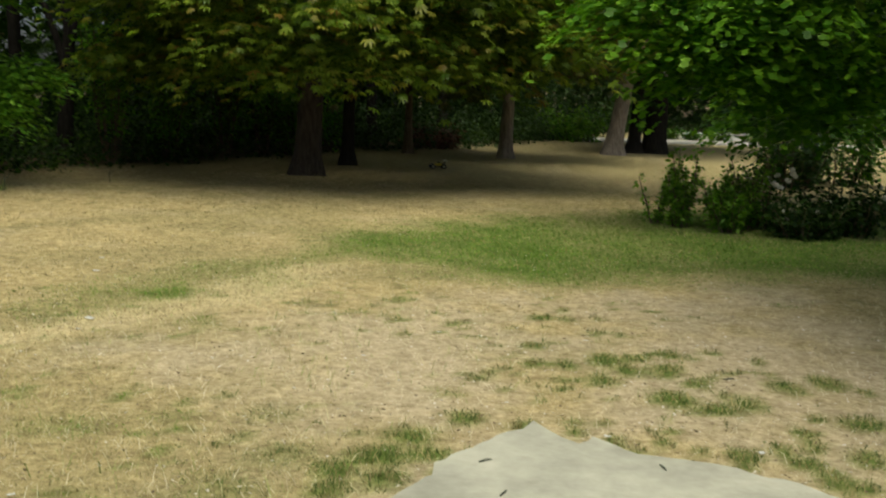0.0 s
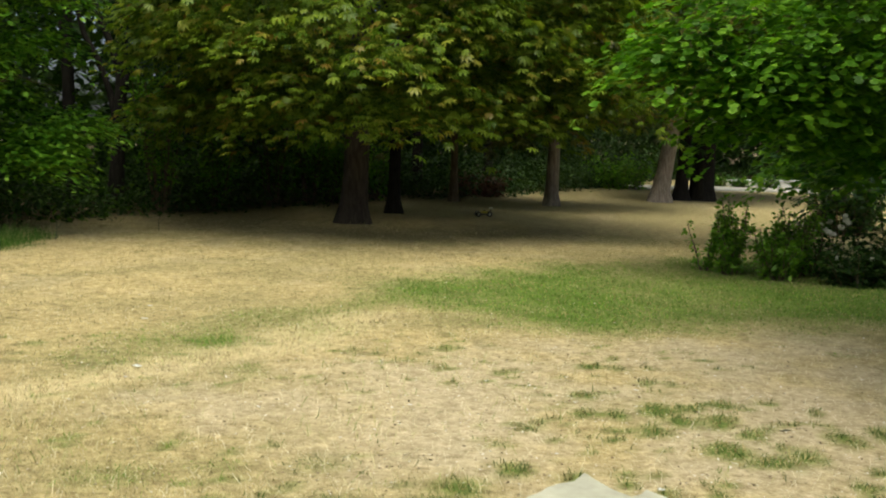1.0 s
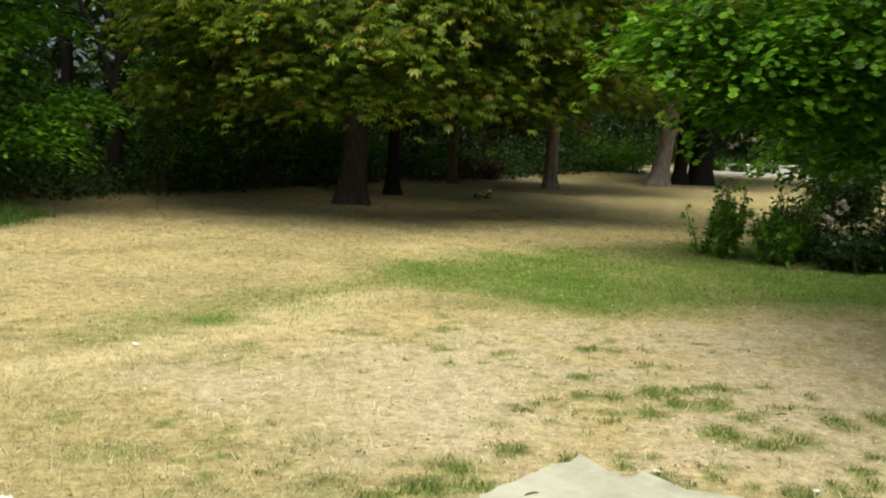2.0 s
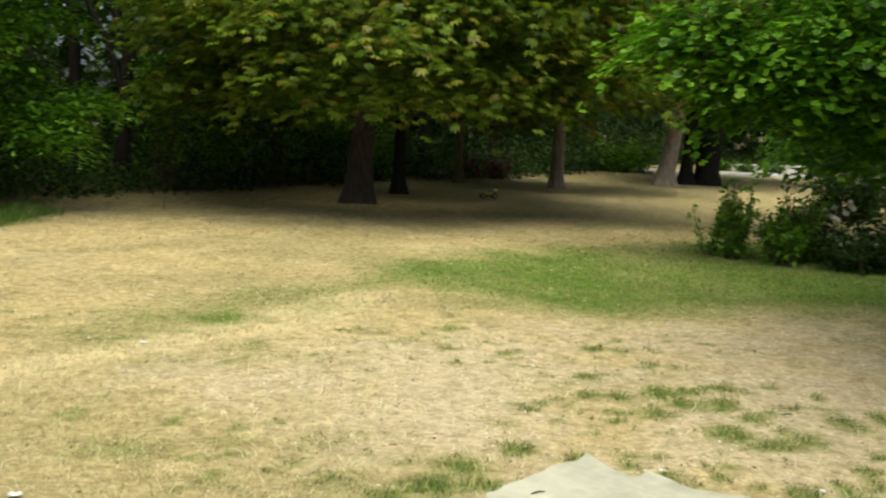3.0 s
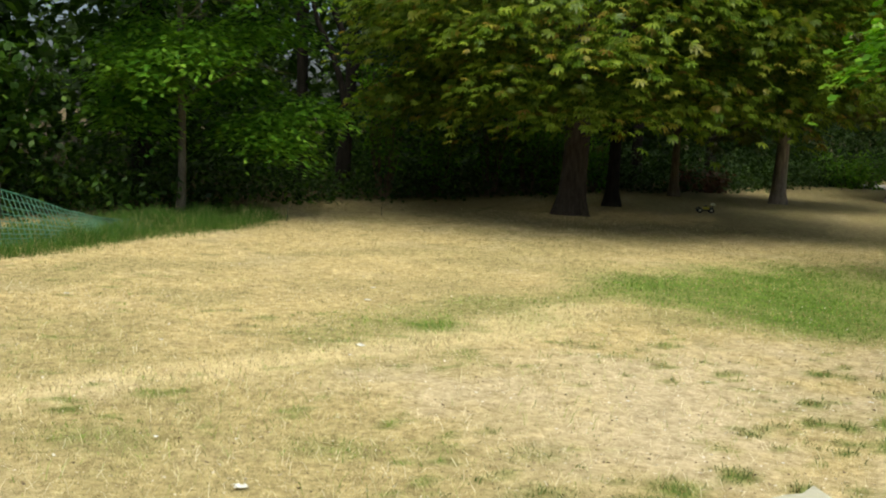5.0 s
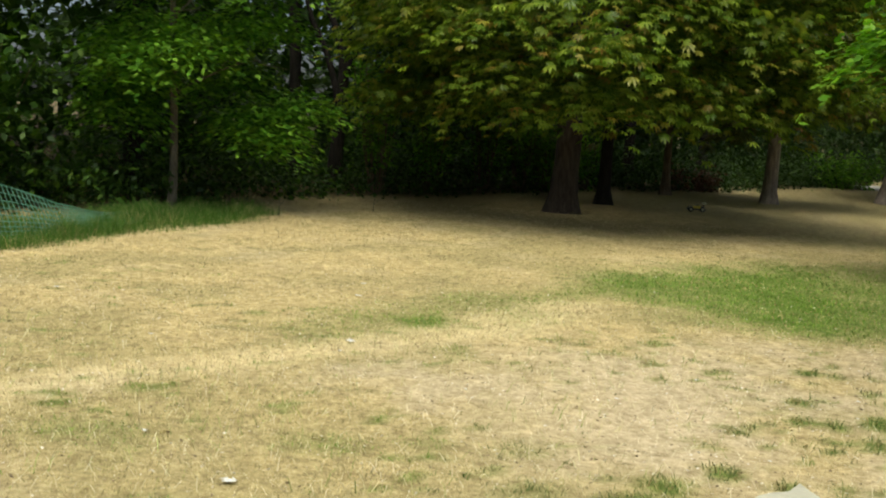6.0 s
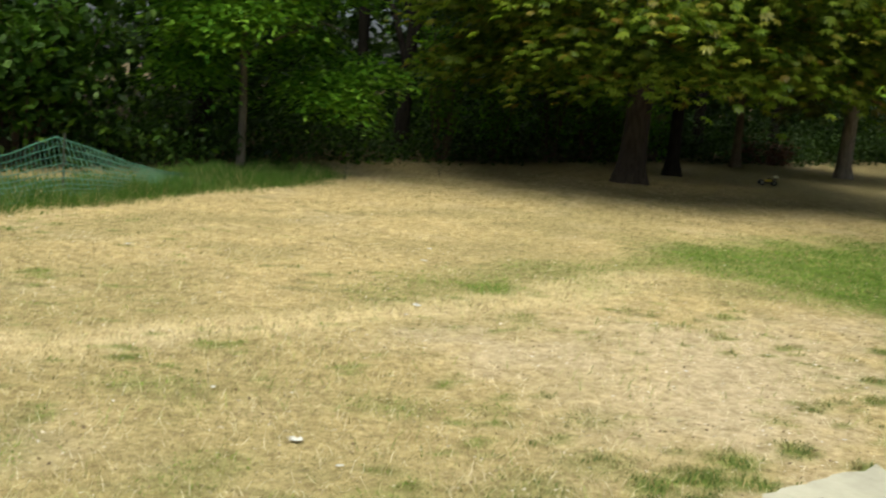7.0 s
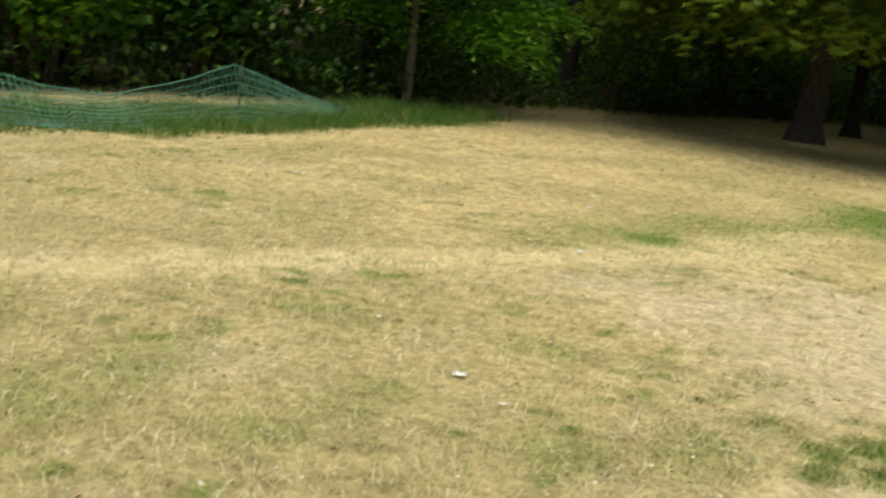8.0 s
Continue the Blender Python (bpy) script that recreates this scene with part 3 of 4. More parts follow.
def shell_points(n, centre, radii, lower=-0.9, inner=0.62):
    """Points near the surface of an uneven rounded crown, most of them on its lower half."""
    d = rng.normal(size=(n * 10, 3))
    d /= np.linalg.norm(d, axis=1)[:, None]
    d = d[(d[:, 2] > lower) & (rng.uniform(0, 1, len(d)) < np.where(d[:, 2] < 0.25, 1.0, 0.2))][:n]
    d[:, :2] *= np.where(d[:, 2] < 0, np.hypot(d[:, 0], d[:, 1]) ** -0.55, 1.0)[:, None]
    az = np.arctan2(d[:, 1], d[:, 0])
    lump = 1 + 0.13 * np.sin(az * 3 + 1.3) + 0.1 * np.sin(az * 5 + d[:, 2] * 6)
    c = np.asarray(centre) + d * (lump * rng.uniform(inner, 1.04, len(d)))[:, None] * np.asarray(radii)
    return c, az


def bend(x0, y0, z0, x1, y1, z1, n=7, sag=0.0, wob=0.0):
    t = np.linspace(0, 1, n)
    p = np.stack([x0 + (x1 - x0) * t, y0 + (y1 - y0) * t, z0 + (z1 - z0) * t], 1)
    p[:, 2] += sag * np.sin(np.pi * t)
    p[1:-1] += rng.normal(0, wob, (n - 2, 3))
    return p


def tree(name, x, y, radius, height, crown, leaf, n, per, leaf_size, bark, leaves, label, lean=(0, 0), fork=None, limbs=7, lower=-1.0, shell=0.45, spread=0.35, flare=1.0, droop=0.5, group="", low=None, flat=0.4, boughs=None, lobes=()):
    """A tree: an Empty at its foot with trunk, limbs and crown. crown: centre offset x, y, z and radii."""
    root = new(name)
    z = float(land(x, y)) - 0.03
    root.location = (x, y, z)
    cx, cy, cz, rx, ry, rz = crown
    top = height * 0.8
    t = np.concatenate([[0, .04, .09, .16, .28], np.linspace(.4, 1, 7)])
    pts = np.stack([lean[0] * t * top + 0.02 * np.sin(t * 9), lean[1] * t * top, t * top], 1)
    rad = radius * (1 - 0.72 * t ** 1.2) * (1 + 0.55 * flare * np.exp(-t * top / 0.22))
    v, f = tube(pts, rad, 18, 0.05, 0.35 * flare * np.exp(-t * top / 0.35))
    part("trunk", mesh_data("trunk", v, f, bark, True), root)
    fork = fork or min(2.6, height * 0.35)
    for k in range(limbs):
        a = 2.4 * k + 0.5
        h = fork + (top * 0.8 - fork) * k / max(1, limbs)
        s = h / top
        bx, by = lean[0] * h, lean[1] * h
        reach = 0.72 * (1 - 0.45 * k / limbs)
        ex, ey = cx + math.cos(a) * rx * reach, cy + math.sin(a) * ry * reach
        ez = min(cz + rz * 0.8, h + 0.25 * math.hypot(ex - bx, ey - by) * (1.1 + 0.5 * k / limbs))
        p = bend(bx, by, h, ex, ey, ez, 7, 0.12 * rx, 0.05)
        rr = radius * 0.42 * (1 - 0.5 * s) * np.linspace(1, 0.2, 7)
        pieces = [tube(p, rr, 8, 0.04)]
        for q in range(3):
            b = p[2 + q]
            aa = a + rng.uniform(-1.2, 1.2)
            pieces.append(tube(bend(*b, b[0] + math.cos(aa) * rx * .35, b[1] + math.sin(aa) * ry * .35, b[2] + rng.uniform(-.3, .8), 5, 0.1, 0.03), rr[2 + q] * 0.55 * np.linspace(1, .25, 5), 6))
        v, f = merge(pieces)
        part("limb", mesh_data("limb", v, f, bark, True), root)
    p, out = crown_places(n, per, (cx, cy, cz), (rx, ry, rz), lower, spread, shell, flat)
    if boughs:
        # number of boughs, leaves on each, bough radius; then those of each separate lobe of the crown
        sets = [shell_points(boughs[0], (cx, cy, cz), (rx, ry, rz), lower)] if boughs[0] else []
        for lx, ly, lz, lr, lh, count in lobes:
            q = rng.normal(size=(count, 3))
            q *= (rng.uniform(0.25, 1, count) ** 0.5 / np.linalg.norm(q, axis=1))[:, None]
            sets.append((np.array([lx, ly, lz]) + q * np.array([lr, lr, lh]), np.arctan2(q[:, 1] + ly / 4, q[:, 0] + lx / 4)))
        bc, bo = np.concatenate([q[0] for q in sets]), np.concatenate([q[1] for q in sets])
        if low is not None:
            keep = bc[:, 2] > (low if isinstance(low, float) else np.interp(bc[:, 0], (-4, -0.5), low)) + rng.uniform(0, 0.35, len(bc))
            keep |= np.arange(len(bc)) >= (len(sets[0][0]) if boughs[0] else 0)
            bc, bo = bc[keep], bo[keep]
        lp, lh_, lt = bough_leaves(bc, bo, boughs[1], boughs[2])
        v, f = foliage(lp, lh_, lt, leaf_size * rng.uniform(0.65, 1.15, len(lp)), leaf, 0.3)
        part("bough_foliage", mesh_data("bough_foliage", v, f, leaves), root, "leafy drooping boughs")
    if low is not None:
        least = low + 0.5 * value_noise(p[:, 0], p[:, 1], 0.8, 5) ** 1.5 - 0.1 if isinstance(low, float) else np.interp(p[:, 0], (-4, -0.5), low) + 0.12 * np.sin(p[:, 0] * 4)
        p = p[p[:, 2] > least]
        out = out[:len(p)] if len(p) == len(out) else np.arctan2(p[:, 1] - cy, p[:, 0] - cx)
    m = len(p)
    big = 1 + 0.7 * step(cz, cz + rz * 0.5, p[:, 2])
    v, f = foliage(p, out + rng.normal(0, 0.8, m), droop + rng.normal(0, 0.3, m), leaf_size * rng.uniform(0.65, 1.2, m) * big, leaf)
    part("crown", mesh_data("crown", v, f, leaves), root)
    return tagged(root, label, "tree", group)


tree("chestnut_tree", -2.72, 16.95, 0.215, 10.5, (0.6, -0.1, 4.8, 4.1, 4.1, 3.9), "palmate", 300, 22, 0.135, M_BARK_DARK, M_CHESTNUT,
     "large horse chestnut with low drooping olive-green crown", lean=(0.045, 0), fork=2.6, limbs=10, lower=-0.9, shell=0.35, spread=0.38, droop=0.3, low=1.62, flat=0.2, flare=0.75, boughs=(600, 72, 0.66),
     lobes=((-0.4, -2.3, 1.95, 0.8, 0.15, 9), (0.7, -2.4, 1.9, 0.8, 0.15, 9), (2.0, -1.6, 1.95, 0.8, 0.15, 8), (-2.0, -1.8, 1.95, 0.8, 0.2, 8), (3.3, -0.6, 2.0, 0.7, 0.2, 7), (-3.0, 0.2, 1.95, 0.7, 0.2, 7)))
tree("chestnut_tree", -2.32, 19.2, 0.112, 9.5, (0.6, 0.6, 4.6, 2.0, 2.0, 2.6), "palmate", 40, 10, 0.22, M_BARK_SHADED, M_CHESTNUT,
     "slim dark chestnut trunk standing behind the large chestnut", lean=(0.01, 0), fork=3, limbs=6, lower=-0.9, low=1.6, droop=0.25, flat=0.25, boughs=(45, 30, 0.7))
tree("park_tree", 0.68, 23.2, 0.14, 9.5, (0.4, -0.2, 3.9, 2.5, 1.7, 2.3), "palmate", 40, 14, 0.22, M_BARK_PALE, M_AUTUMN,
     "park tree with slim pale grey trunk and browning leaves", flare=0.8, lean=(0.03, 0), fork=2, limbs=7, lower=-0.95, low=1.45, droop=0.25, flat=0.25, boughs=(105, 34, 0.7))
tree("park_tree", -1.46, 23.1, 0.085, 8.0, (-0.2, 0.3, 3.9, 1.6, 1.3, 2.2), "palmate", 30, 10, 0.22, M_BARK_BROWN, M_AUTUMN,
     "thin brown-trunked tree at the wood's edge", lean=(0.0, 0), fork=2.2, limbs=5, low=1.4, droop=0.25, flat=0.25, boughs=(50, 30, 0.7))
tree("park_tree", 3.45, 26.5, 0.2, 11, (0.7, 0.2, 4.6, 2.2, 1.7, 2.4), "palmate", 50, 10, 0.25, M_BARK_PALE, M_AUTUMN,
     "leaning park tree with thick pale bark", flare=1.0, lean=(0.15, 0), fork=2.6, limbs=7, low=2.1, droop=0.25, flat=0.25, boughs=(75, 30, 0.75))
tree("park_tree", 4.15, 27.7, 0.16, 11, (0.8, 2.2, 4.8, 2.8, 2.4, 2.6), "palmate", 90, 10, 0.3, M_BARK_SHADED, M_SHADED_LEAVES,
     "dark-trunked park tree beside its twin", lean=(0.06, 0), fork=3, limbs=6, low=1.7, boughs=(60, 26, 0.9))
tree("park_tree", 4.75, 28.0, 0.3, 12, (1.8, 2.2, 5.0, 3.2, 2.6, 2.7), "palmate", 110, 10, 0.3, M_BARK_SHADED, M_SHADED_LEAVES,
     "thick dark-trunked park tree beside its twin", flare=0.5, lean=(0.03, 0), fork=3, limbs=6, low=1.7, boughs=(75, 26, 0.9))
# the maple's low branches reach out over the shrub group
tree("maple_tree", 6.35, 15.9, 0.14, 10, (0.2, -1.0, 5.6, 3.6, 3.0, 2.6), "lobed", 500, 24, 0.125, M_BARK_DARK, M_MAPLE,
     "broad maple with bright green leaves hanging low", lean=(-0.02, -0.05), fork=2.4, limbs=9, lower=-0.93, shell=0.35, spread=0.42, droop=0.3, low=3.4, flat=0.25, boughs=(200, 46, 0.55),
     lobes=((-4.85, -3.5, 2.75, 0.35, 0.3, 7), (-4.4, -3.5, 2.75, 0.5, 0.4, 13), (-3.8, -3.4, 2.45, 0.65, 0.5, 20), (-3.75, -3.2, 2.2, 0.5, 0.4, 12), (-3.3, -3.0, 2.3, 0.45, 0.3, 9), (-3.0, -3.3, 2.7, 0.9, 0.6, 28), (-3.9, -3.2, 3.6, 0.8, 0.4, 10),
            (-2.6, -2.6, 2.2, 0.7, 0.5, 20), (-2.2, -2.8, 2.6, 0.9, 0.6, 26), (-1.7, -2.0, 1.85, 0.8, 0.5, 20), (-2.0, -0.6, 1.7, 1.0, 0.6, 20), (-0.8, -1.6, 2.1, 0.9, 0.6, 20), (-2.2, -3.0, 3.5, 1.3, 0.7, 40), (-0.6, -3.0, 3.0, 1.2, 0.8, 34)))
# added tree outside the view, there only to shade the right of the lawn
tree("added_shade_tree", 7.2, 7.9, 0.19, 9, (-1.6, -1.4, 4.9, 3.7, 3.3, 2.0), "lobed", 900, 15, 0.16, M_BARK_DARK, M_SHADED_LEAVES,
     "added unseen tree with a dense crown that shades the lawn's right side", fork=2.4, limbs=7, lower=-0.93, shell=0.35, spread=0.4, droop=0.3, low=3.2, flat=0.25, boughs=(420, 40, 0.75))
tree("young_tree", -7.23, 12.5, 0.055, 6.2, (0.1, 0.1, 4.2, 1.9, 1.8, 1.6), "spray", 150, 24, 0.095, M_BARK_OLIVE, M_YOUNG,
     "slim young tree with fresh green leaves by the net fence", lean=(0.0, 0), fork=1.5, limbs=8, lower=-0.9, shell=0.3, spread=0.24, flare=0.5, droop=0.3, low=2.2, flat=0.3, boughs=(150, 105, 0.42),
     lobes=((1.05, 0.4, 1.22, 0.5, 0.24, 16), (0.65, 0.6, 1.1, 0.45, 0.2, 10), (1.35, 0.9, 1.4, 0.45, 0.22, 10), (0.5, 0.9, 1.75, 0.5, 0.25, 10), (-0.7, -0.3, 1.35, 0.45, 0.25, 12), (-0.95, 0.2, 1.7, 0.45, 0.25, 10), (-0.2, -0.7, 1.95, 0.5, 0.25, 14), (0.5, -0.4, 2.2, 0.6, 0.3, 14), (-0.6, 0.1, 2.3, 0.6, 0.3, 14), (0.9, 0.5, 2.5, 0.6, 0.3, 14)))


# ---------------------------------------------------------------- woodland
def along(line, d):
    """Point at distance d along a line, and the way into the wood (to its left)."""
    for (ax, ay), (bx, by) in zip(line, line[1:]):
        s = math.hypot(bx - ax, by - ay)
        if d <= s:
            return ax + (bx - ax) * d / s, ay + (by - ay) * d / s, -(by - ay) / s, (bx - ax) / s
        d -= s
    return None


WOOD_EDGE = [(-12, 3.0), (-9.6, 7.4), (-8.8, 9.6), (-7.6, 11.4), (-6.9, 13.9), (-6.3, 15.8), (-5.0, 17.9), (-3.9, 20.7), (-2.9, 22.7), (-0.4, 25.8), (0.8, 28.6), (3.2, 33.8), (5.4, 40.5), (9.5, 43.5), (20, 47), (42, 54)]
EDGE_LENGTH = sum(math.hypot(b[0] - a[0], b[1] - a[1]) for a, b in zip(WOOD_EDGE, WOOD_EDGE[1:]))


def wood_place(n, near, far):
    d = np.where(rng.uniform(0, 1, n) < 0.72, rng.uniform(0, 43, n), rng.uniform(43, EDGE_LENGTH, n))
    q = np.array([along(WOOD_EDGE, s) for s in d])
    off = rng.uniform(near, far, n)
    return np.stack([q[:, 0] + q[:, 2] * off, q[:, 1] + q[:, 3] * off], 1)


def leaf_mass(name, places, per, spread, size, kind, mat, label, category, hollows=False):
    """One object of leaves in clusters round the places."""
    if hollows:
        rise = places[:, 2] - land(places[:, 0], places[:, 1])
        places = places[rise < 0.2 + 3.6 * value_noise(places[:, 0], places[:, 1], 1.1, 91) ** 1.8]
    # two narrow gaps thinned through the leaves above head height, added so that bright sky shows
    for rx, ry, deg, wide, lo in ((-6.6, 16.0, -24.0, 0.8, 2.2), (-8.2, 11.2, -36.0, 0.7, 2.6)):
        dx, dy = math.sin(radians(deg)), math.cos(radians(deg))
        side = np.abs((places[:, 0] - rx) * dy - (places[:, 1] - ry) * dx)
        places = places[~((side < wide) & (places[:, 2] > lo) & (places[:, 2] < lo + 4) & (rng.uniform(0, 1, len(places)) < 0.8))]
    p = np.repeat(places, per, axis=0) + rng.normal(size=(len(places) * per, 3)) * np.asarray(spread)
    m = len(p)
    p[:, 2] = np.maximum(p[:, 2], land(p[:, 0], p[:, 1]) + 0.03)
    v, f = foliage(p, rng.uniform(0, 6.3, m), 0.4 + rng.normal(0, 0.35, m), size * rng.uniform(0.6, 1.2, m), kind)
    return tagged(new(name, mesh_data(name, v, f, mat)), label, category, kind="stuff")


def raised(c, lo, hi, power=1.0):
    z = land(c[:, 0], c[:, 1]) + lo + (hi - lo) * rng.uniform(0, 1, len(c)) ** power
    return np.concatenate([c, z[:, None]], 1)


def build_woodland():
    low = raised(wood_place(3900, -0.2, 3.8), 0.0, 2.6, 1.2)
    near = low[:, 0] < -3.4
    leaf_mass("undergrowth", low[near], 24, (0.28, 0.28, 0.1), 0.13, "plain", M_UNDER, "dense dark green undergrowth at the wood's edge", "undergrowth", True)
    # the same undergrowth farther off, with shade put into its darker leaf colour
    leaf_mass("shade_dark_undergrowth", low[~near], 24, (0.28, 0.28, 0.15), 0.12, "plain", M_SHADED_LEAVES, "undergrowth beyond the park trees, coloured dark for shade", "undergrowth", True)
    # added low leaves whose dark colour gives the wood's edge a shaded base
    leaf_mass("ground_cover", raised(wood_place(2600, -0.15, 3.4), 0.02, 0.55, 1.5), 16, (0.22, 0.22, 0.06), 0.11, "plain", M_SHADED_LEAVES, "added low ground cover along the wood's edge, coloured dark for shade", "undergrowth")
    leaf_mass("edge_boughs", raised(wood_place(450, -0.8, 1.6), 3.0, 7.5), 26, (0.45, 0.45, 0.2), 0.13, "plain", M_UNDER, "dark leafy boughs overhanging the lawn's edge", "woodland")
    leaf_mass("thicket", raised(wood_place(4600, 3.5, 13), 0.0, 4.2), 11, (0.6, 0.6, 0.4), 0.4, "plain", M_SHADED_LEAVES, "dark thicket inside the wood", "thicket")
    leaf_mass("woodland_leaves", raised(wood_place(2900, 1.2, 7), 2.2, 9.5), 24, (0.6, 0.6, 0.3), 0.22, "plain", M_SHADED_LEAVES, "dark leafy canopy of the wood", "woodland")
    leaf_mass("deep_woodland_leaves", raised(wood_place(2300, 6, 20), 4.2, 12), 11, (0.9, 0.9, 0.5), 0.62, "plain", M_SHADED_LEAVES, "dark leafy canopy deep in the wood", "woodland")
    # the wood that closes the view beyond the far lawn
    c = np.stack([rng.uniform(-2, 42, 1800), rng.uniform(50, 64, 1800)], 1)
    leaf_mass("far_thicket", raised(c, 0.1, 6), 9, (0.9, 0.9, 0.6), 0.6, "plain", M_SHADED_LEAVES, "dark thicket beyond the far lawn", "thicket")
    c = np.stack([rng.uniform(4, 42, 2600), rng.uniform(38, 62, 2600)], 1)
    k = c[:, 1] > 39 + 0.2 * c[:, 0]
    leaf_mass("far_woodland_leaves", raised(c[k], 2.0, 15), 10, (1.0, 1.0, 0.5), 0.6, "plain", M_SHADED_LEAVES, "dark leafy canopy beyond the far lawn", "woodland")


build_woodland()


def wood_trunk(x, y, r, h, lean, forked=False):
    root = new("wood_tree")
    root.location = (x, y, float(land(x, y)) - 0.05)
    t = np.linspace(0, 1, 9)
    pts = np.stack([lean[0] * t * h + 0.05 * np.sin(t * 7), lean[1] * t * h, t * h], 1)
    v, f = tube(pts, r * (1 - 0.6 * t) * (1 + 0.4 * np.exp(-t * h / 0.3)), 10, 0.05)
    part("trunk", mesh_data("trunk", v, f, M_BARK_SHADED, True), root)
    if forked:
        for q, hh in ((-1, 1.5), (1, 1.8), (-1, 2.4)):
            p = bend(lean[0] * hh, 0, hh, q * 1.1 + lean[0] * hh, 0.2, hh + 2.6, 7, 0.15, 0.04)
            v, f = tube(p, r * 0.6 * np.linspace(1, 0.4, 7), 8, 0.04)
            part("limb", mesh_data("limb", v, f, M_BARK_SHADED, True), root)
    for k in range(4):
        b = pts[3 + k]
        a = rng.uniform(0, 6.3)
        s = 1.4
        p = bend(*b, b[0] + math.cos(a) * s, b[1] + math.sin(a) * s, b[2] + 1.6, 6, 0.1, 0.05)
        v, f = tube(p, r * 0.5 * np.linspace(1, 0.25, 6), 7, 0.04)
        part("limb", mesh_data("limb", v, f, M_BARK_SHADED, True), root)
    return tagged(root, "dark tree trunk standing in the shaded wood", "tree", "trees of the wood")


for x, y, r, h, lean, fk in ((-6.95, 17.6, 0.115, 9, (0.05, 0), True), (-7.6, 17.3, 0.09, 9, (-0.03, 0), False), (-10.2, 9.2, 0.16, 10, (0.02, 0), False), (-9.6, 11.6, 0.1, 9, (-0.02, 0), False),
                             (-8.9, 14.2, 0.13, 10, (0.03, 0), False), (-6.0, 20.0, 0.1, 9, (0, 0), False), (-5.0, 21.6, 0.12, 9, (0.02, 0), False), (-4.2, 24.0, 0.12, 10, (0, 0), False),
                             (-2.6, 26.3, 0.13, 10, (0, 0), False), (-0.9, 28.2, 0.12, 10, (0.02, 0), False), (-11.5, 6.6, 0.14, 10, (0, 0), False), (-8.2, 18.6, 0.12, 10, (0, 0), False)):
    wood_trunk(x, y, r, h, lean, fk)


# ---------------------------------------------------------------- shrubs
def shrub(name, x, y, h, r, stems, per, leaf, leaves, label, spread=0.06, kind="plain", flowers=0, splay=0.5, category="shrub", bare=0.12):
    """A shrub: stems rising from one foot, each set with leaves, and flower heads where it has them."""
    root = new(name)
    root.location = (x, y, float(land(x, y)) - 0.02)
    wood, places = [], []
    for k in range(stems):
        a, q = rng.uniform(0, 6.3), rng.uniform(0.1, 1) ** 0.6
        hh = h * rng.uniform(0.55, 1.05)
        bx, by = math.cos(a) * r * q * (1 - splay), math.sin(a) * r * q * (1 - splay)
        p = bend(bx, by, 0, math.cos(a) * r * q, math.sin(a) * r * q, hh, 7, 0, 0.012)
        wood.append(tube(p, 0.012 * np.linspace(1, 0.3, 7), 5))
        t = rng.uniform(bare, 1.02, per)
        c = np.stack([np.interp(t, np.linspace(0, 1, 7), p[:, i]) for i in range(3)], 1)
        places.append(c + rng.normal(size=(per, 3)) * spread)
    if y < 14 and x > 0:
        for v, f in wood:
            part("stem", mesh_data("stem", v, f, M_BARK_BROWN, True), root)
    else:
        v, f = merge(wood)
        part("branchwork", mesh_data("branchwork", v, f, M_BARK_BROWN, True), root)
    c = np.concatenate(places)
    c[:, 2] = np.maximum(c[:, 2], 0.05)
    m = len(c)
    v, f = foliage(c, rng.uniform(0, 6.3, m), rng.normal(0.0, 0.5, m), leaf * rng.uniform(0.6, 1.2, m), kind)
    part("foliage", mesh_data("foliage", v, f, leaves), root)
    for k in range(flowers):
        a, q = rng.uniform(0, 6.3), rng.uniform(0.2, 0.9)
        bm = bmesh.new()
        for g in range(26):
            o = Vector(rng.normal(size=3)).normalized() * 0.038
            o.z *= 0.6
            bmesh.ops.create_circle(bm, cap_ends=True, segments=5, radius=0.016, matrix=Matrix.Translation(o) @ o.to_track_quat("Z", "Y").to_matrix().to_4x4())
        part("flower_head", bm_mesh("flower_head", bm, M_FLOWER), root, "cream-white flower head", pose(math.cos(a) * r * q, math.sin(a) * r * q - 0.1, h * rng.uniform(0.55, 0.95), rng.uniform(-30, 30), rng.uniform(-30, 30)))
    return tagged(root, label, category)


M_FLOWER = simple("cream petals", (0.62, 0.58, 0.47), 0.7, 0.12, 30)
M_FRESH = leaf_material("fresh shrub leaves", [(0.0, (0.07, 0.16, 0.012)), (0.5, (0.13, 0.26, 0.022)), (1.0, (0.22, 0.37, 0.04))], 0.42, 0.45)
shrub("upright_shrub", 2.55, 12.85, 0.95, 0.2, 16, 85, 0.08, M_FRESH, "small upright shrub with glossy green leaves on the lawn", 0.03, splay=0.55)
shrub("shrub_shoot", 2.28, 13.05, 0.62, 0.22, 6, 55, 0.08, M_FRESH, "single low leafy shoot beside the shrubs", 0.03, splay=0.85)
shrub("fresh_shrub", 3.05, 12.6, 0.66, 0.32, 20, 60, 0.085, M_FRESH, "loose fresh green shrub in the lawn's shrub group", 0.05, splay=0.7)
shrub("fresh_shrub", 3.3, 12.9, 0.8, 0.32, 18, 60, 0.085, M_FRESH, "loose fresh green shrub with upright shoots in the shrub group", 0.05, splay=0.7)
shrub("flowering_shrub", 3.62, 13.1, 0.85, 0.45, 20, 45, 0.075, M_SHRUB, "dark green shrub with cream flower heads", 0.06, flowers=15)
# the next three shrubs carry their shade in the darkened leaf colour
shrub("dark_shrub", 3.95, 12.4, 0.42, 0.5, 26, 55, 0.09, M_SHADED_LEAVES, "dense dark shrub in the maple's shade", 0.07, flowers=3)
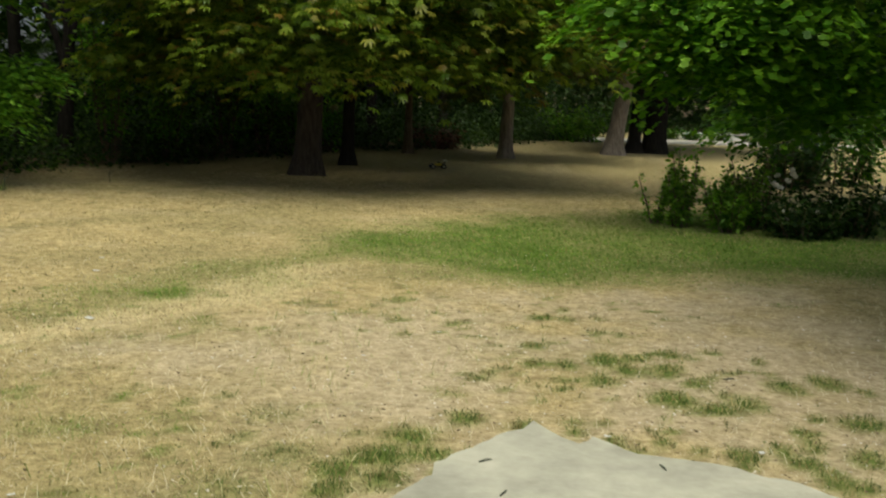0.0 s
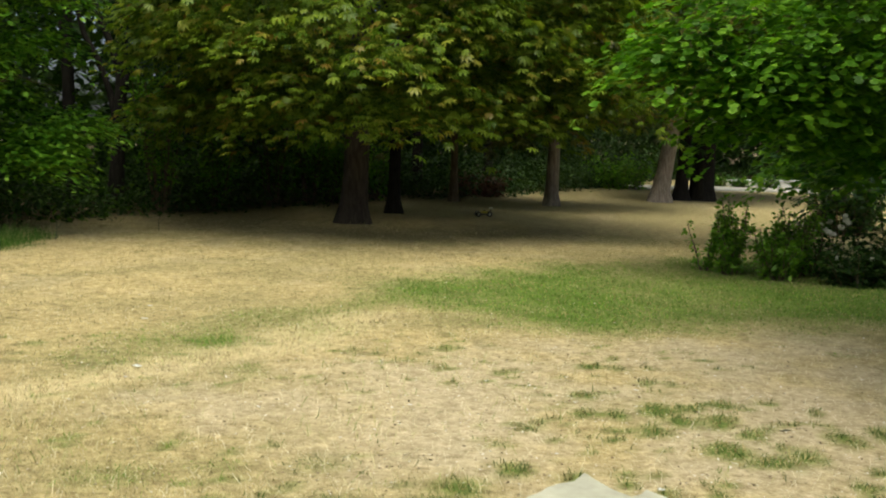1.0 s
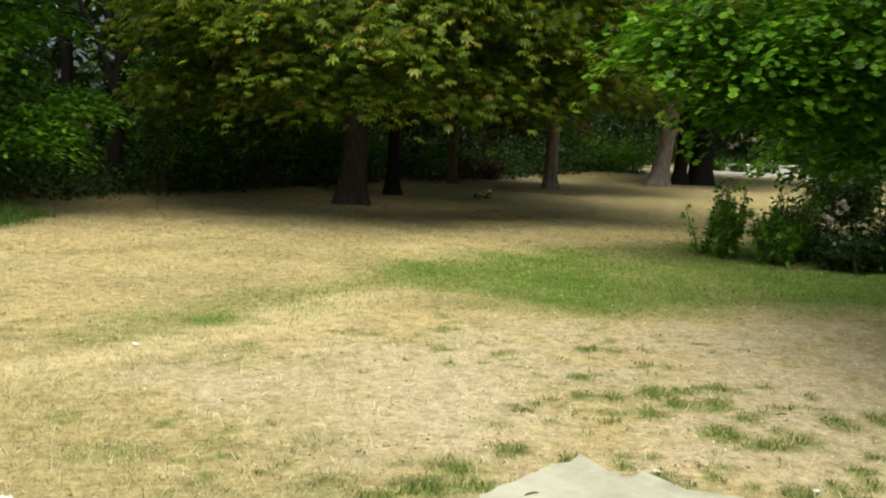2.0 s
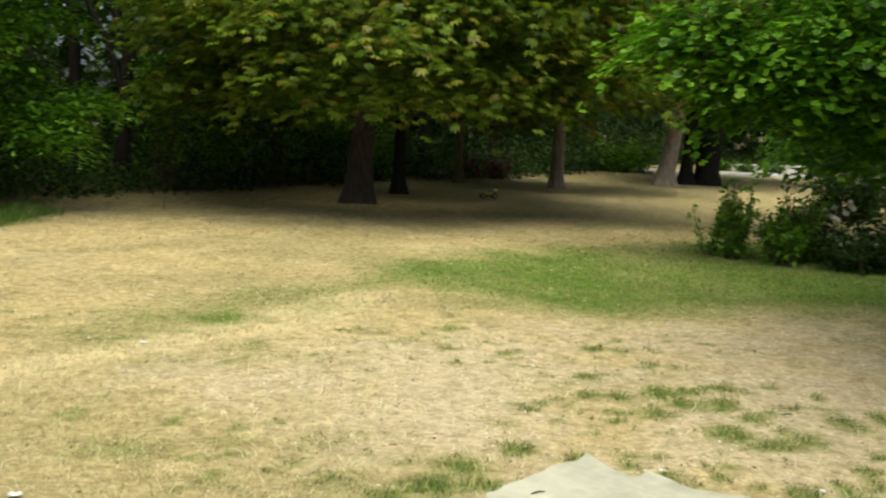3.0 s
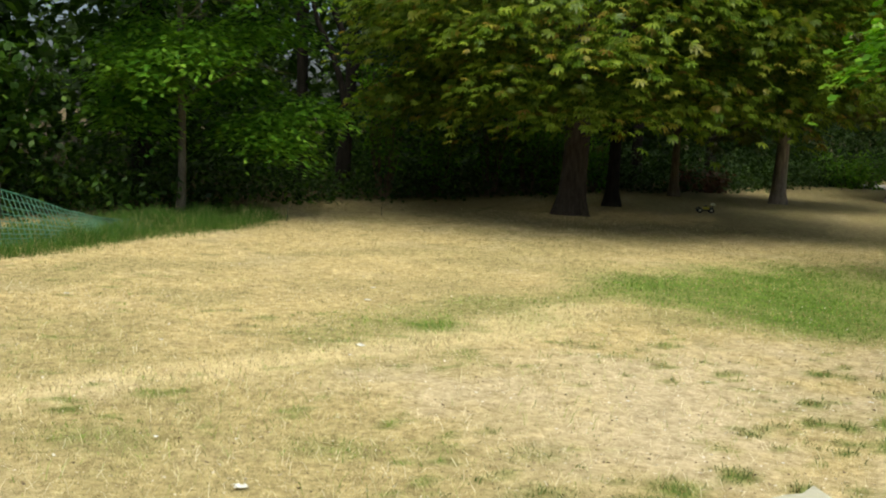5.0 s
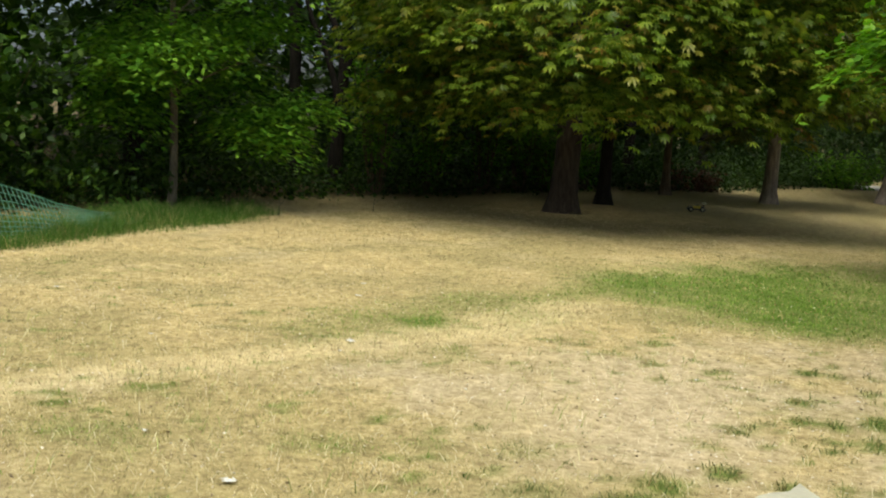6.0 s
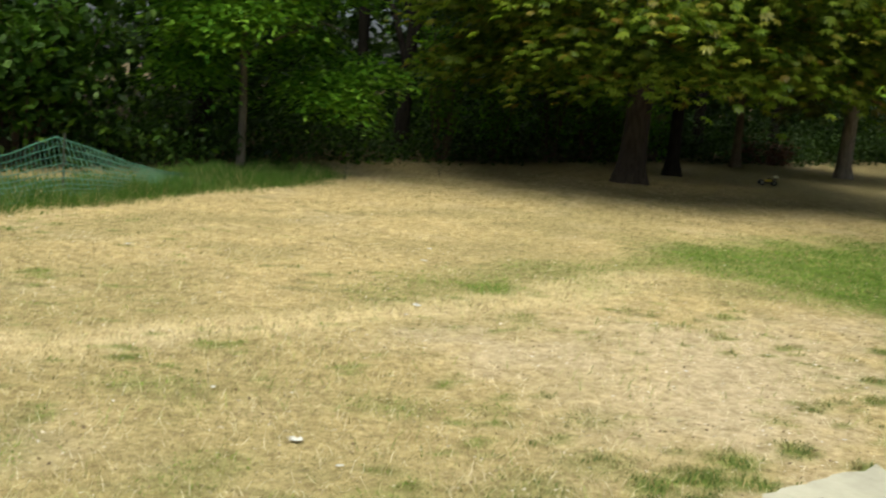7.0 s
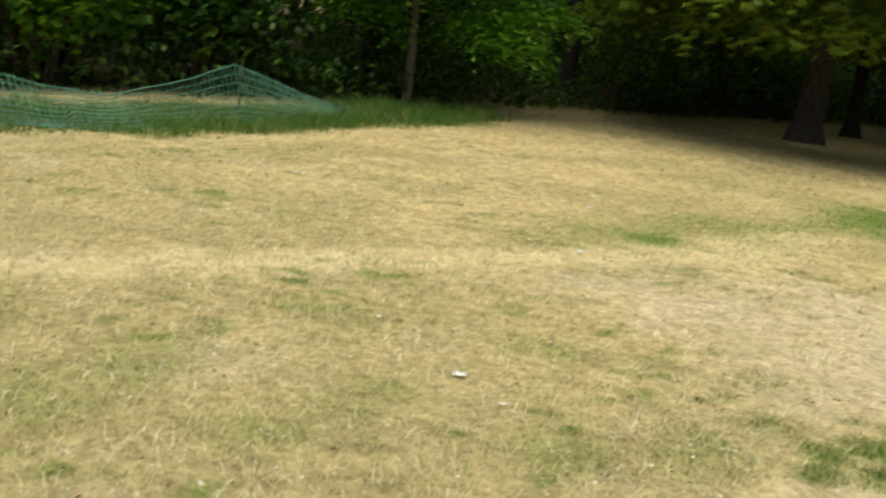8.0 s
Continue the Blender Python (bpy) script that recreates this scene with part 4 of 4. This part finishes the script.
shrub("dark_shrub", 4.6, 13.0, 0.66, 0.6, 30, 55, 0.1, M_SHADED_LEAVES, "dense dark shrub behind the shrub group", 0.07, flowers=3)
shrub("far_shrub", 5.9, 19.6, 1.2, 0.9, 30, 60, 0.13, M_SHADED_LEAVES, "dark rounded shrub on the far lawn", 0.12)
shrub("far_shrub", 7.2, 21.0, 1.5, 1.1, 32, 60, 0.15, M_SHRUB, "broad green shrub on the far lawn", 0.14)
shrub("far_shrub", 8.6, 19.4, 1.6, 1.1, 32, 60, 0.15, M_FRESH, "fresh green shrub on the far lawn", 0.14)
shrub("far_shrub", 10.2, 22.5, 2.0, 1.6, 36, 70, 0.2, M_SHRUB, "tall green shrub on the far lawn", 0.2)
shrub("russet_shrub", -1.0, 25.3, 0.5, 0.75, 26, 45, 0.11, M_RUSSET, "low russet-brown shrub at the wood's edge", 0.08)
shrub("bright_shrub", 3.0, 32.2, 0.95, 1.0, 30, 50, 0.16, M_FRESH, "bright green shrub in the far light", 0.13)
shrub("bright_shrub", -3.6, 20.9, 1.5, 0.55, 26, 50, 0.11, M_FRESH, "bright green sapling shrub at the wood's edge", 0.1)
for bx, by, bh, br in ((-4.15, 20.3, 1.9, 0.5), (-3.75, 21.3, 1.5, 0.4), (-4.6, 19.3, 2.0, 0.45), (-5.9, 16.9, 2.3, 0.5), (-3.2, 22.4, 1.3, 0.5), (-5.3, 18.1, 1.4, 0.4)):
    shrub("sapling_shrub", bx, by, bh, br, 20, 62, 0.1, M_MAPLE, "leafy green sapling shrub at the wood's edge", 0.1, bare=0.3, splay=0.75)
shrub("hazel_shrub", -9.9, 8.6, 2.0, 1.2, 44, 110, 0.12, M_FRESH, "leafy hazel-like shrub behind the net fence", 0.15, kind="lobed", bare=0.5, splay=0.75)
shrub("hazel_shrub", -9.2, 10.6, 2.1, 1.1, 44, 110, 0.12, M_SHRUB, "leafy hazel-like shrub behind the net fence", 0.15, kind="lobed", bare=0.5, splay=0.75)
shrub("hazel_shrub", -10.6, 6.9, 1.9, 1.1, 40, 110, 0.12, M_SHRUB, "leafy hazel-like shrub behind the net fence", 0.15, kind="lobed", bare=0.5, splay=0.75)


# ---------------------------------------------------------------- far lane
def build_lane():
    xs = np.linspace(3, 26, 47)
    mid = 33.2 + 0.42 * (xs - 3) + 0.2 * np.sin(xs)
    lo, hi = mid - 0.9, mid + 1.4
    v = np.concatenate([np.stack([xs, q, land(xs, q) + 0.03], 1) for q in (lo, hi)])
    v = np.concatenate([v, v - [0, 0, 0.15]])
    n = len(xs)
    i = np.arange(n - 1)
    top = np.stack([i, i + 1, i + 1 + n, i + n], 1)
    front = np.stack([i, i + 2 * n, i + 1 + 2 * n, i + 1], 1)
    back = np.stack([i + n, i + n + 1, i + 3 * n + 1, i + 3 * n], 1)
    tagged(new("lane", mesh_data("lane", v, np.concatenate([top, front, back]), M_GRAVEL)), "pale gravel lane beyond the far lawn", "path", kind="structure")


def low_wall(x, y, length, h, turn):
    """A low pale wall with a coping stone over it."""
    root = new("garden_wall")
    root.matrix_basis = pose(x, y, float(land(x, y)) - 0.05, 0, 0, turn)
    for name, w, lo, hi, over in (("wall_body", 0.24, 0, h, 0.0), ("coping", 0.32, h, h + 0.07, 0.05)):
        bm = bmesh.new()
        bmesh.ops.create_cube(bm, size=1, matrix=Matrix.Translation((0, 0, (lo + hi) / 2)) @ Matrix.Diagonal((length + over, w, hi - lo, 1)))
        bmesh.ops.bevel(bm, geom=bm.edges[:], offset=0.015, segments=2, affect="EDGES")
        part(name, bm_mesh(name, bm, M_PALE), root)
    return tagged(root, "low pale rendered wall behind the gravel lane", "wall", "low walls by the lane")


build_lane()
low_wall(8.6, 38.2, 3.0, 0.24, 22)
for x, y, h, r in ((7.5, 36.6, 0.35, 0.3), (8.7, 37.4, 0.42, 0.35), (9.9, 37.6, 0.4, 0.45), (6.9, 37.0, 0.4, 0.3)):
    shrub("verge_shrub", x, y, h, r, 12, 30, 0.13, M_SHRUB, "low green verge shrub beside the gravel lane", 0.08)
low_wall(2.75, 38.0, 0.9, 0.16, 10)


# ---------------------------------------------------------------- net fence
NET_LINE = [(-8.7, 4.3, 0.75), (-8.15, 5.3, 0.62), (-7.65, 6.15, 0.42), (-7.35, 6.6, 0.31), (-7.08, 7.1, 0.26), (-6.95, 7.85, 0.4), (-6.96, 8.6, 0.56), (-6.8, 9.2, 0.38), (-6.68, 9.9, 0.18), (-6.72, 10.6, 0.07), (-6.76, 11.1, 0.04)]


def build_net():
    root = new("net_fence")
    root.location = (-6.96, 8.6, float(land(-6.96, 8.6)))
    line = np.array(NET_LINE)
    s = np.concatenate([[0], np.cumsum(np.hypot(*np.diff(line[:, :2], axis=0).T))])
    cell, rows = 0.06, 10
    u = np.arange(0, s[-1], cell)
    px, py, ph = (np.interp(u, s, line[:, i]) for i in range(3))
    ker = np.hanning(9) / np.hanning(9).sum()
    px, py = (np.convolve(np.pad(q, 4, mode="edge"), ker, "valid") for q in (px, py))
    w = np.linspace(0, 1, rows)
    slack = 0.10 * np.sin(u * 2.1)[:, None] * np.sin(np.pi * w)[None] + 0.03 * np.sin(u * 7 + 1)[:, None] * w[None] * (1 - w[None])
    leanback = 0.32 * (1 - 0.6 * ph[:, None] / 0.6) * w[None] - 0.12 * (1 - w[None]) ** 2
    X = px[:, None] - (leanback + slack) * 0.92
    Y = py[:, None] + (leanback + slack) * 0.3
    Z = land(px, py)[:, None] + 0.015 + ph[:, None] * (w[None] ** 1.15) - 0.05 * np.sin(np.pi * w)[None] * (ph[:, None] > 0.3)
    P = np.stack([X, Y, Z], -1) - np.array(root.location)
    pieces = []
    for j in range(rows):
        pieces.append(tube(P[:, j], np.full(len(u), 0.007 if j in (0, rows - 1) else 0.0045), 4, cap=False))
    for i in range(len(u)):
        pieces.append(tube(P[i], np.full(rows, 0.0045), 4, cap=False))
    v, f = merge(pieces)
    part("net", mesh_data("net", v, f, M_NET), root, "sagging green plastic mesh")
    for x, y, h, lean in ((-6.99, 8.62, 0.6, 3), (-8.2, 5.32, 0.68, -4)):
        p = np.array([(0, 0, -0.15), (0, 0, 0.2), (0.01, 0, h), (0.01, 0, h + 0.03)])
        v, f = tube(p, [0.009, 0.009, 0.008, 0.004], 8)
        part("stake", mesh_data("stake", v, f, M_STAKE, True), root, "thin weathered stake", pose(x - root.location.x, y - root.location.y, float(land(x, y)) - root.location.z, lean, lean))
    return tagged(root, "sagging green plastic net fence on thin stakes", "fence")


build_net()
for x, y, h in ((-5.75, 12.6, 0.3), (-5.0, 14.2, 0.25)):
    root = new("twig")
    root.location = (x, y, float(land(x, y)) - 0.02)
    v, f = tube(bend(0, 0, 0, 0.03, 0, h, 6, 0, 0.006), 0.006 * np.linspace(1, .4, 6), 5)
    part("stem", mesh_data("stem", v, f, M_STAKE, True), root)
    v, f = tube(bend(0.015, 0, h * .5, 0.09, 0.02, h * .85, 4, 0, 0.004), 0.004 * np.linspace(1, .4, 4), 5)
    part("side_shoot", mesh_data("side_shoot", v, f, M_STAKE, True), root)
    tagged(root, "bare dead twig standing in the dry lawn", "twig")


# ---------------------------------------------------------------- toy car
def rounded_box(sx, sy, sz, bevel, taper=(1, 1)):
    bm = bmesh.new()
    bmesh.ops.create_cube(bm, size=1, matrix=Matrix.Diagonal((sx, sy, sz, 1)))
    for q in bm.verts:
        if q.co.z > 0:
            q.co.x *= taper[0]
            q.co.y *= taper[1]
    bmesh.ops.bevel(bm, geom=bm.edges[:], offset=bevel, segments=2, affect="EDGES")
    return bm


def build_toy_car(x, y, turn):
    root = new("toy_car")
    root.matrix_basis = pose(x, y, float(land(x, y)) + 0.012, 0, 0, turn) @ Matrix.Scale(0.8, 4)
    part("chassis", bm_mesh("chassis", rounded_box(0.30, 0.11, 0.025, 0.008), M_BLACK), root, at=pose(0, 0, 0.055))
    part("shell", bm_mesh("shell", rounded_box(0.2, 0.12, 0.06, 0.015, (0.7, 0.75)), M_YELLOW), root, "yellow painted body shell", pose(-0.01, 0, 0.1))
    part("cabin", bm_mesh("cabin", rounded_box(0.09, 0.085, 0.04, 0.012, (0.6, 0.8)), M_BLACK), root, "dark cabin window", pose(-0.015, 0, 0.142))
    part("nose", bm_mesh("nose", rounded_box(0.1, 0.07, 0.035, 0.012, (0.8, 0.8)), M_CREAM), root, "cream nose panel", pose(0.125, 0, 0.085))
    part("bumper", bm_mesh("bumper", rounded_box(0.03, 0.15, 0.02, 0.007), M_BLACK), root, at=pose(0.195, 0, 0.05))
    wing = part("wing", bm_mesh("wing", rounded_box(0.07, 0.19, 0.012, 0.004), M_CREAM), root, "cream-yellow rear wing", pose(-0.17, 0, 0.185, 0, 12, 0))
    for q in (-1, 1):
        part("wing_strut", bm_mesh("wing_strut", rounded_box(0.014, 0.008, 0.09, 0.002), M_BLACK), root, at=pose(-0.16, 0.035 * q, 0.14))
        part("end_plate", bm_mesh("end_plate", rounded_box(0.075, 0.006, 0.035, 0.002), M_CREAM), wing, at=pose(0, 0.095 * q, 0.004))
    for ax in (-0.125, 0.13):
        v, f = tube([(ax, -0.12, 0.055), (ax, 0, 0.055), (ax, 0.12, 0.055)], [0.007] * 3, 8)
        part("axle", mesh_data("axle", v, f, M_BLACK, True), root)
        for q in (-1, 1):
            wheel = new("wheel")
            wheel.parent = root
            wheel.location = (ax, 0.125 * q, 0.057)
            prof = [(0.03, -0.03), (0.05, -0.03), (0.057, -0.018), (0.057, 0.018), (0.05, 0.03), (0.03, 0.03)]
            n, vs = 24, []
            for k in range(n):
                a = 2 * math.pi * k / n
                g = 0.002 * (k % 2)
                vs += [((r + (g if r > 0.045 else 0)) * math.cos(a), w, (r + (g if r > 0.045 else 0)) * math.sin(a)) for r, w in prof]
            fs = [(k * 6 + j, ((k + 1) % n) * 6 + j, ((k + 1) % n) * 6 + (j + 1) % 6, k * 6 + (j + 1) % 6) for k in range(n) for j in range(6)]
            part("tyre", mesh_data("tyre", vs, np.array(fs), M_TYRE), wheel, "knobbly black tyre")
            v, f = tube([(0, -0.022, 0), (0, -0.012, 0), (0, 0.012, 0), (0, 0.022, 0)], [0.018, 0.031, 0.031, 0.018], 16)
            part("rim", mesh_data("rim", v, f, M_CREAM, True), wheel, "pale wheel rim")
    return tagged(root, "yellow and black toy buggy with large knobbly tyres on the lawn", "toy car")


build_toy_car(-0.66, 19.4, 190)


# ---------------------------------------------------------------- litter
def scrap(name, x, y, a, b, turn, label):
    """A crumpled bit of paper: a small bent sheet with thickness."""
    bm = bmesh.new()
    bmesh.ops.create_grid(bm, x_segments=6, y_segments=5, size=0.5)
    for q in bm.verts:
        k = noise.noise(Vector((q.co.x * 4.5 + x * 3, q.co.y * 4.5 + y * 3, 1)))
        q.co = Vector((q.co.x * a * (0.8 + 0.9 * k), q.co.y * b * (0.8 - 0.9 * k), 0.008 + abs(k) * 0.3 * b))
    ext = bmesh.ops.extrude_face_region(bm, geom=bm.faces[:])
    for q in ext["geom"]:
        if isinstance(q, bmesh.types.BMVert):
            q.co.z += 0.0015
    bmesh.ops.recalc_face_normals(bm, faces=bm.faces)
    ob = new(name, bm_mesh(name, bm, M_PAPER))
    ob.matrix_basis = pose(x, y, float(land(x, y)) + 0.004, 0, 0, turn)
    return tagged(ob, label, "litter")


scrap("paper_scrap", -1.97, 3.77, 0.065, 0.045, 25, "crumpled white paper scrap on the dry grass")
scrap("plastic_scrap", -2.43, 6.42, 0.08, 0.05, -30, "faded plastic scrap on the dry grass")
for x, y, a in ((-3.08, 8.49, .05), (-2.95, 8.0, .05), (-2.38, 6.1, .03), (1.36, 4.62, .04), (0.66, 4.72, .035), (-0.62, 5.9, .025), (-2.61, 4.19, .03), (-5.02, 6.91, .05), (0.95, 4.4, .02), (-1.7, 3.62, .03), (0.2, 5.2, .02), (0.75, 6.6, .03), (-3.6, 5.9, .025), (-0.2, 6.6, .025)):
    scrap("paper_bit", x, y, a, a * 0.7, rng.uniform(0, 180), "tiny white bit of litter on the lawn")
for x, y, a in ((0.08, 4.25, 30), (0.85, 4.3, 100), (0.15, 3.9, 60), (1.5, 5.85, 10)):
    v, f = tube(bend(-0.035, 0, 0, 0.035, 0.005, 0, 6, 0.004, 0.002), 0.004 * np.array([.5, 1, 1.1, 1, .8, .4]), 6)
    ob = new("fallen_twig", mesh_data("fallen_twig", v, f, M_STAKE, True))
    ob.matrix_basis = pose(x, y, max(float(land(x, y)) + 0.006, -0.0287 * x + 0.0038 * y + 0.027 if poly_distance(SLAB, np.array([x]), np.array([y]))[0] < 0 else -9), 0, 0, a)
    tagged(ob, "short dark twig fallen on the ground", "twig")
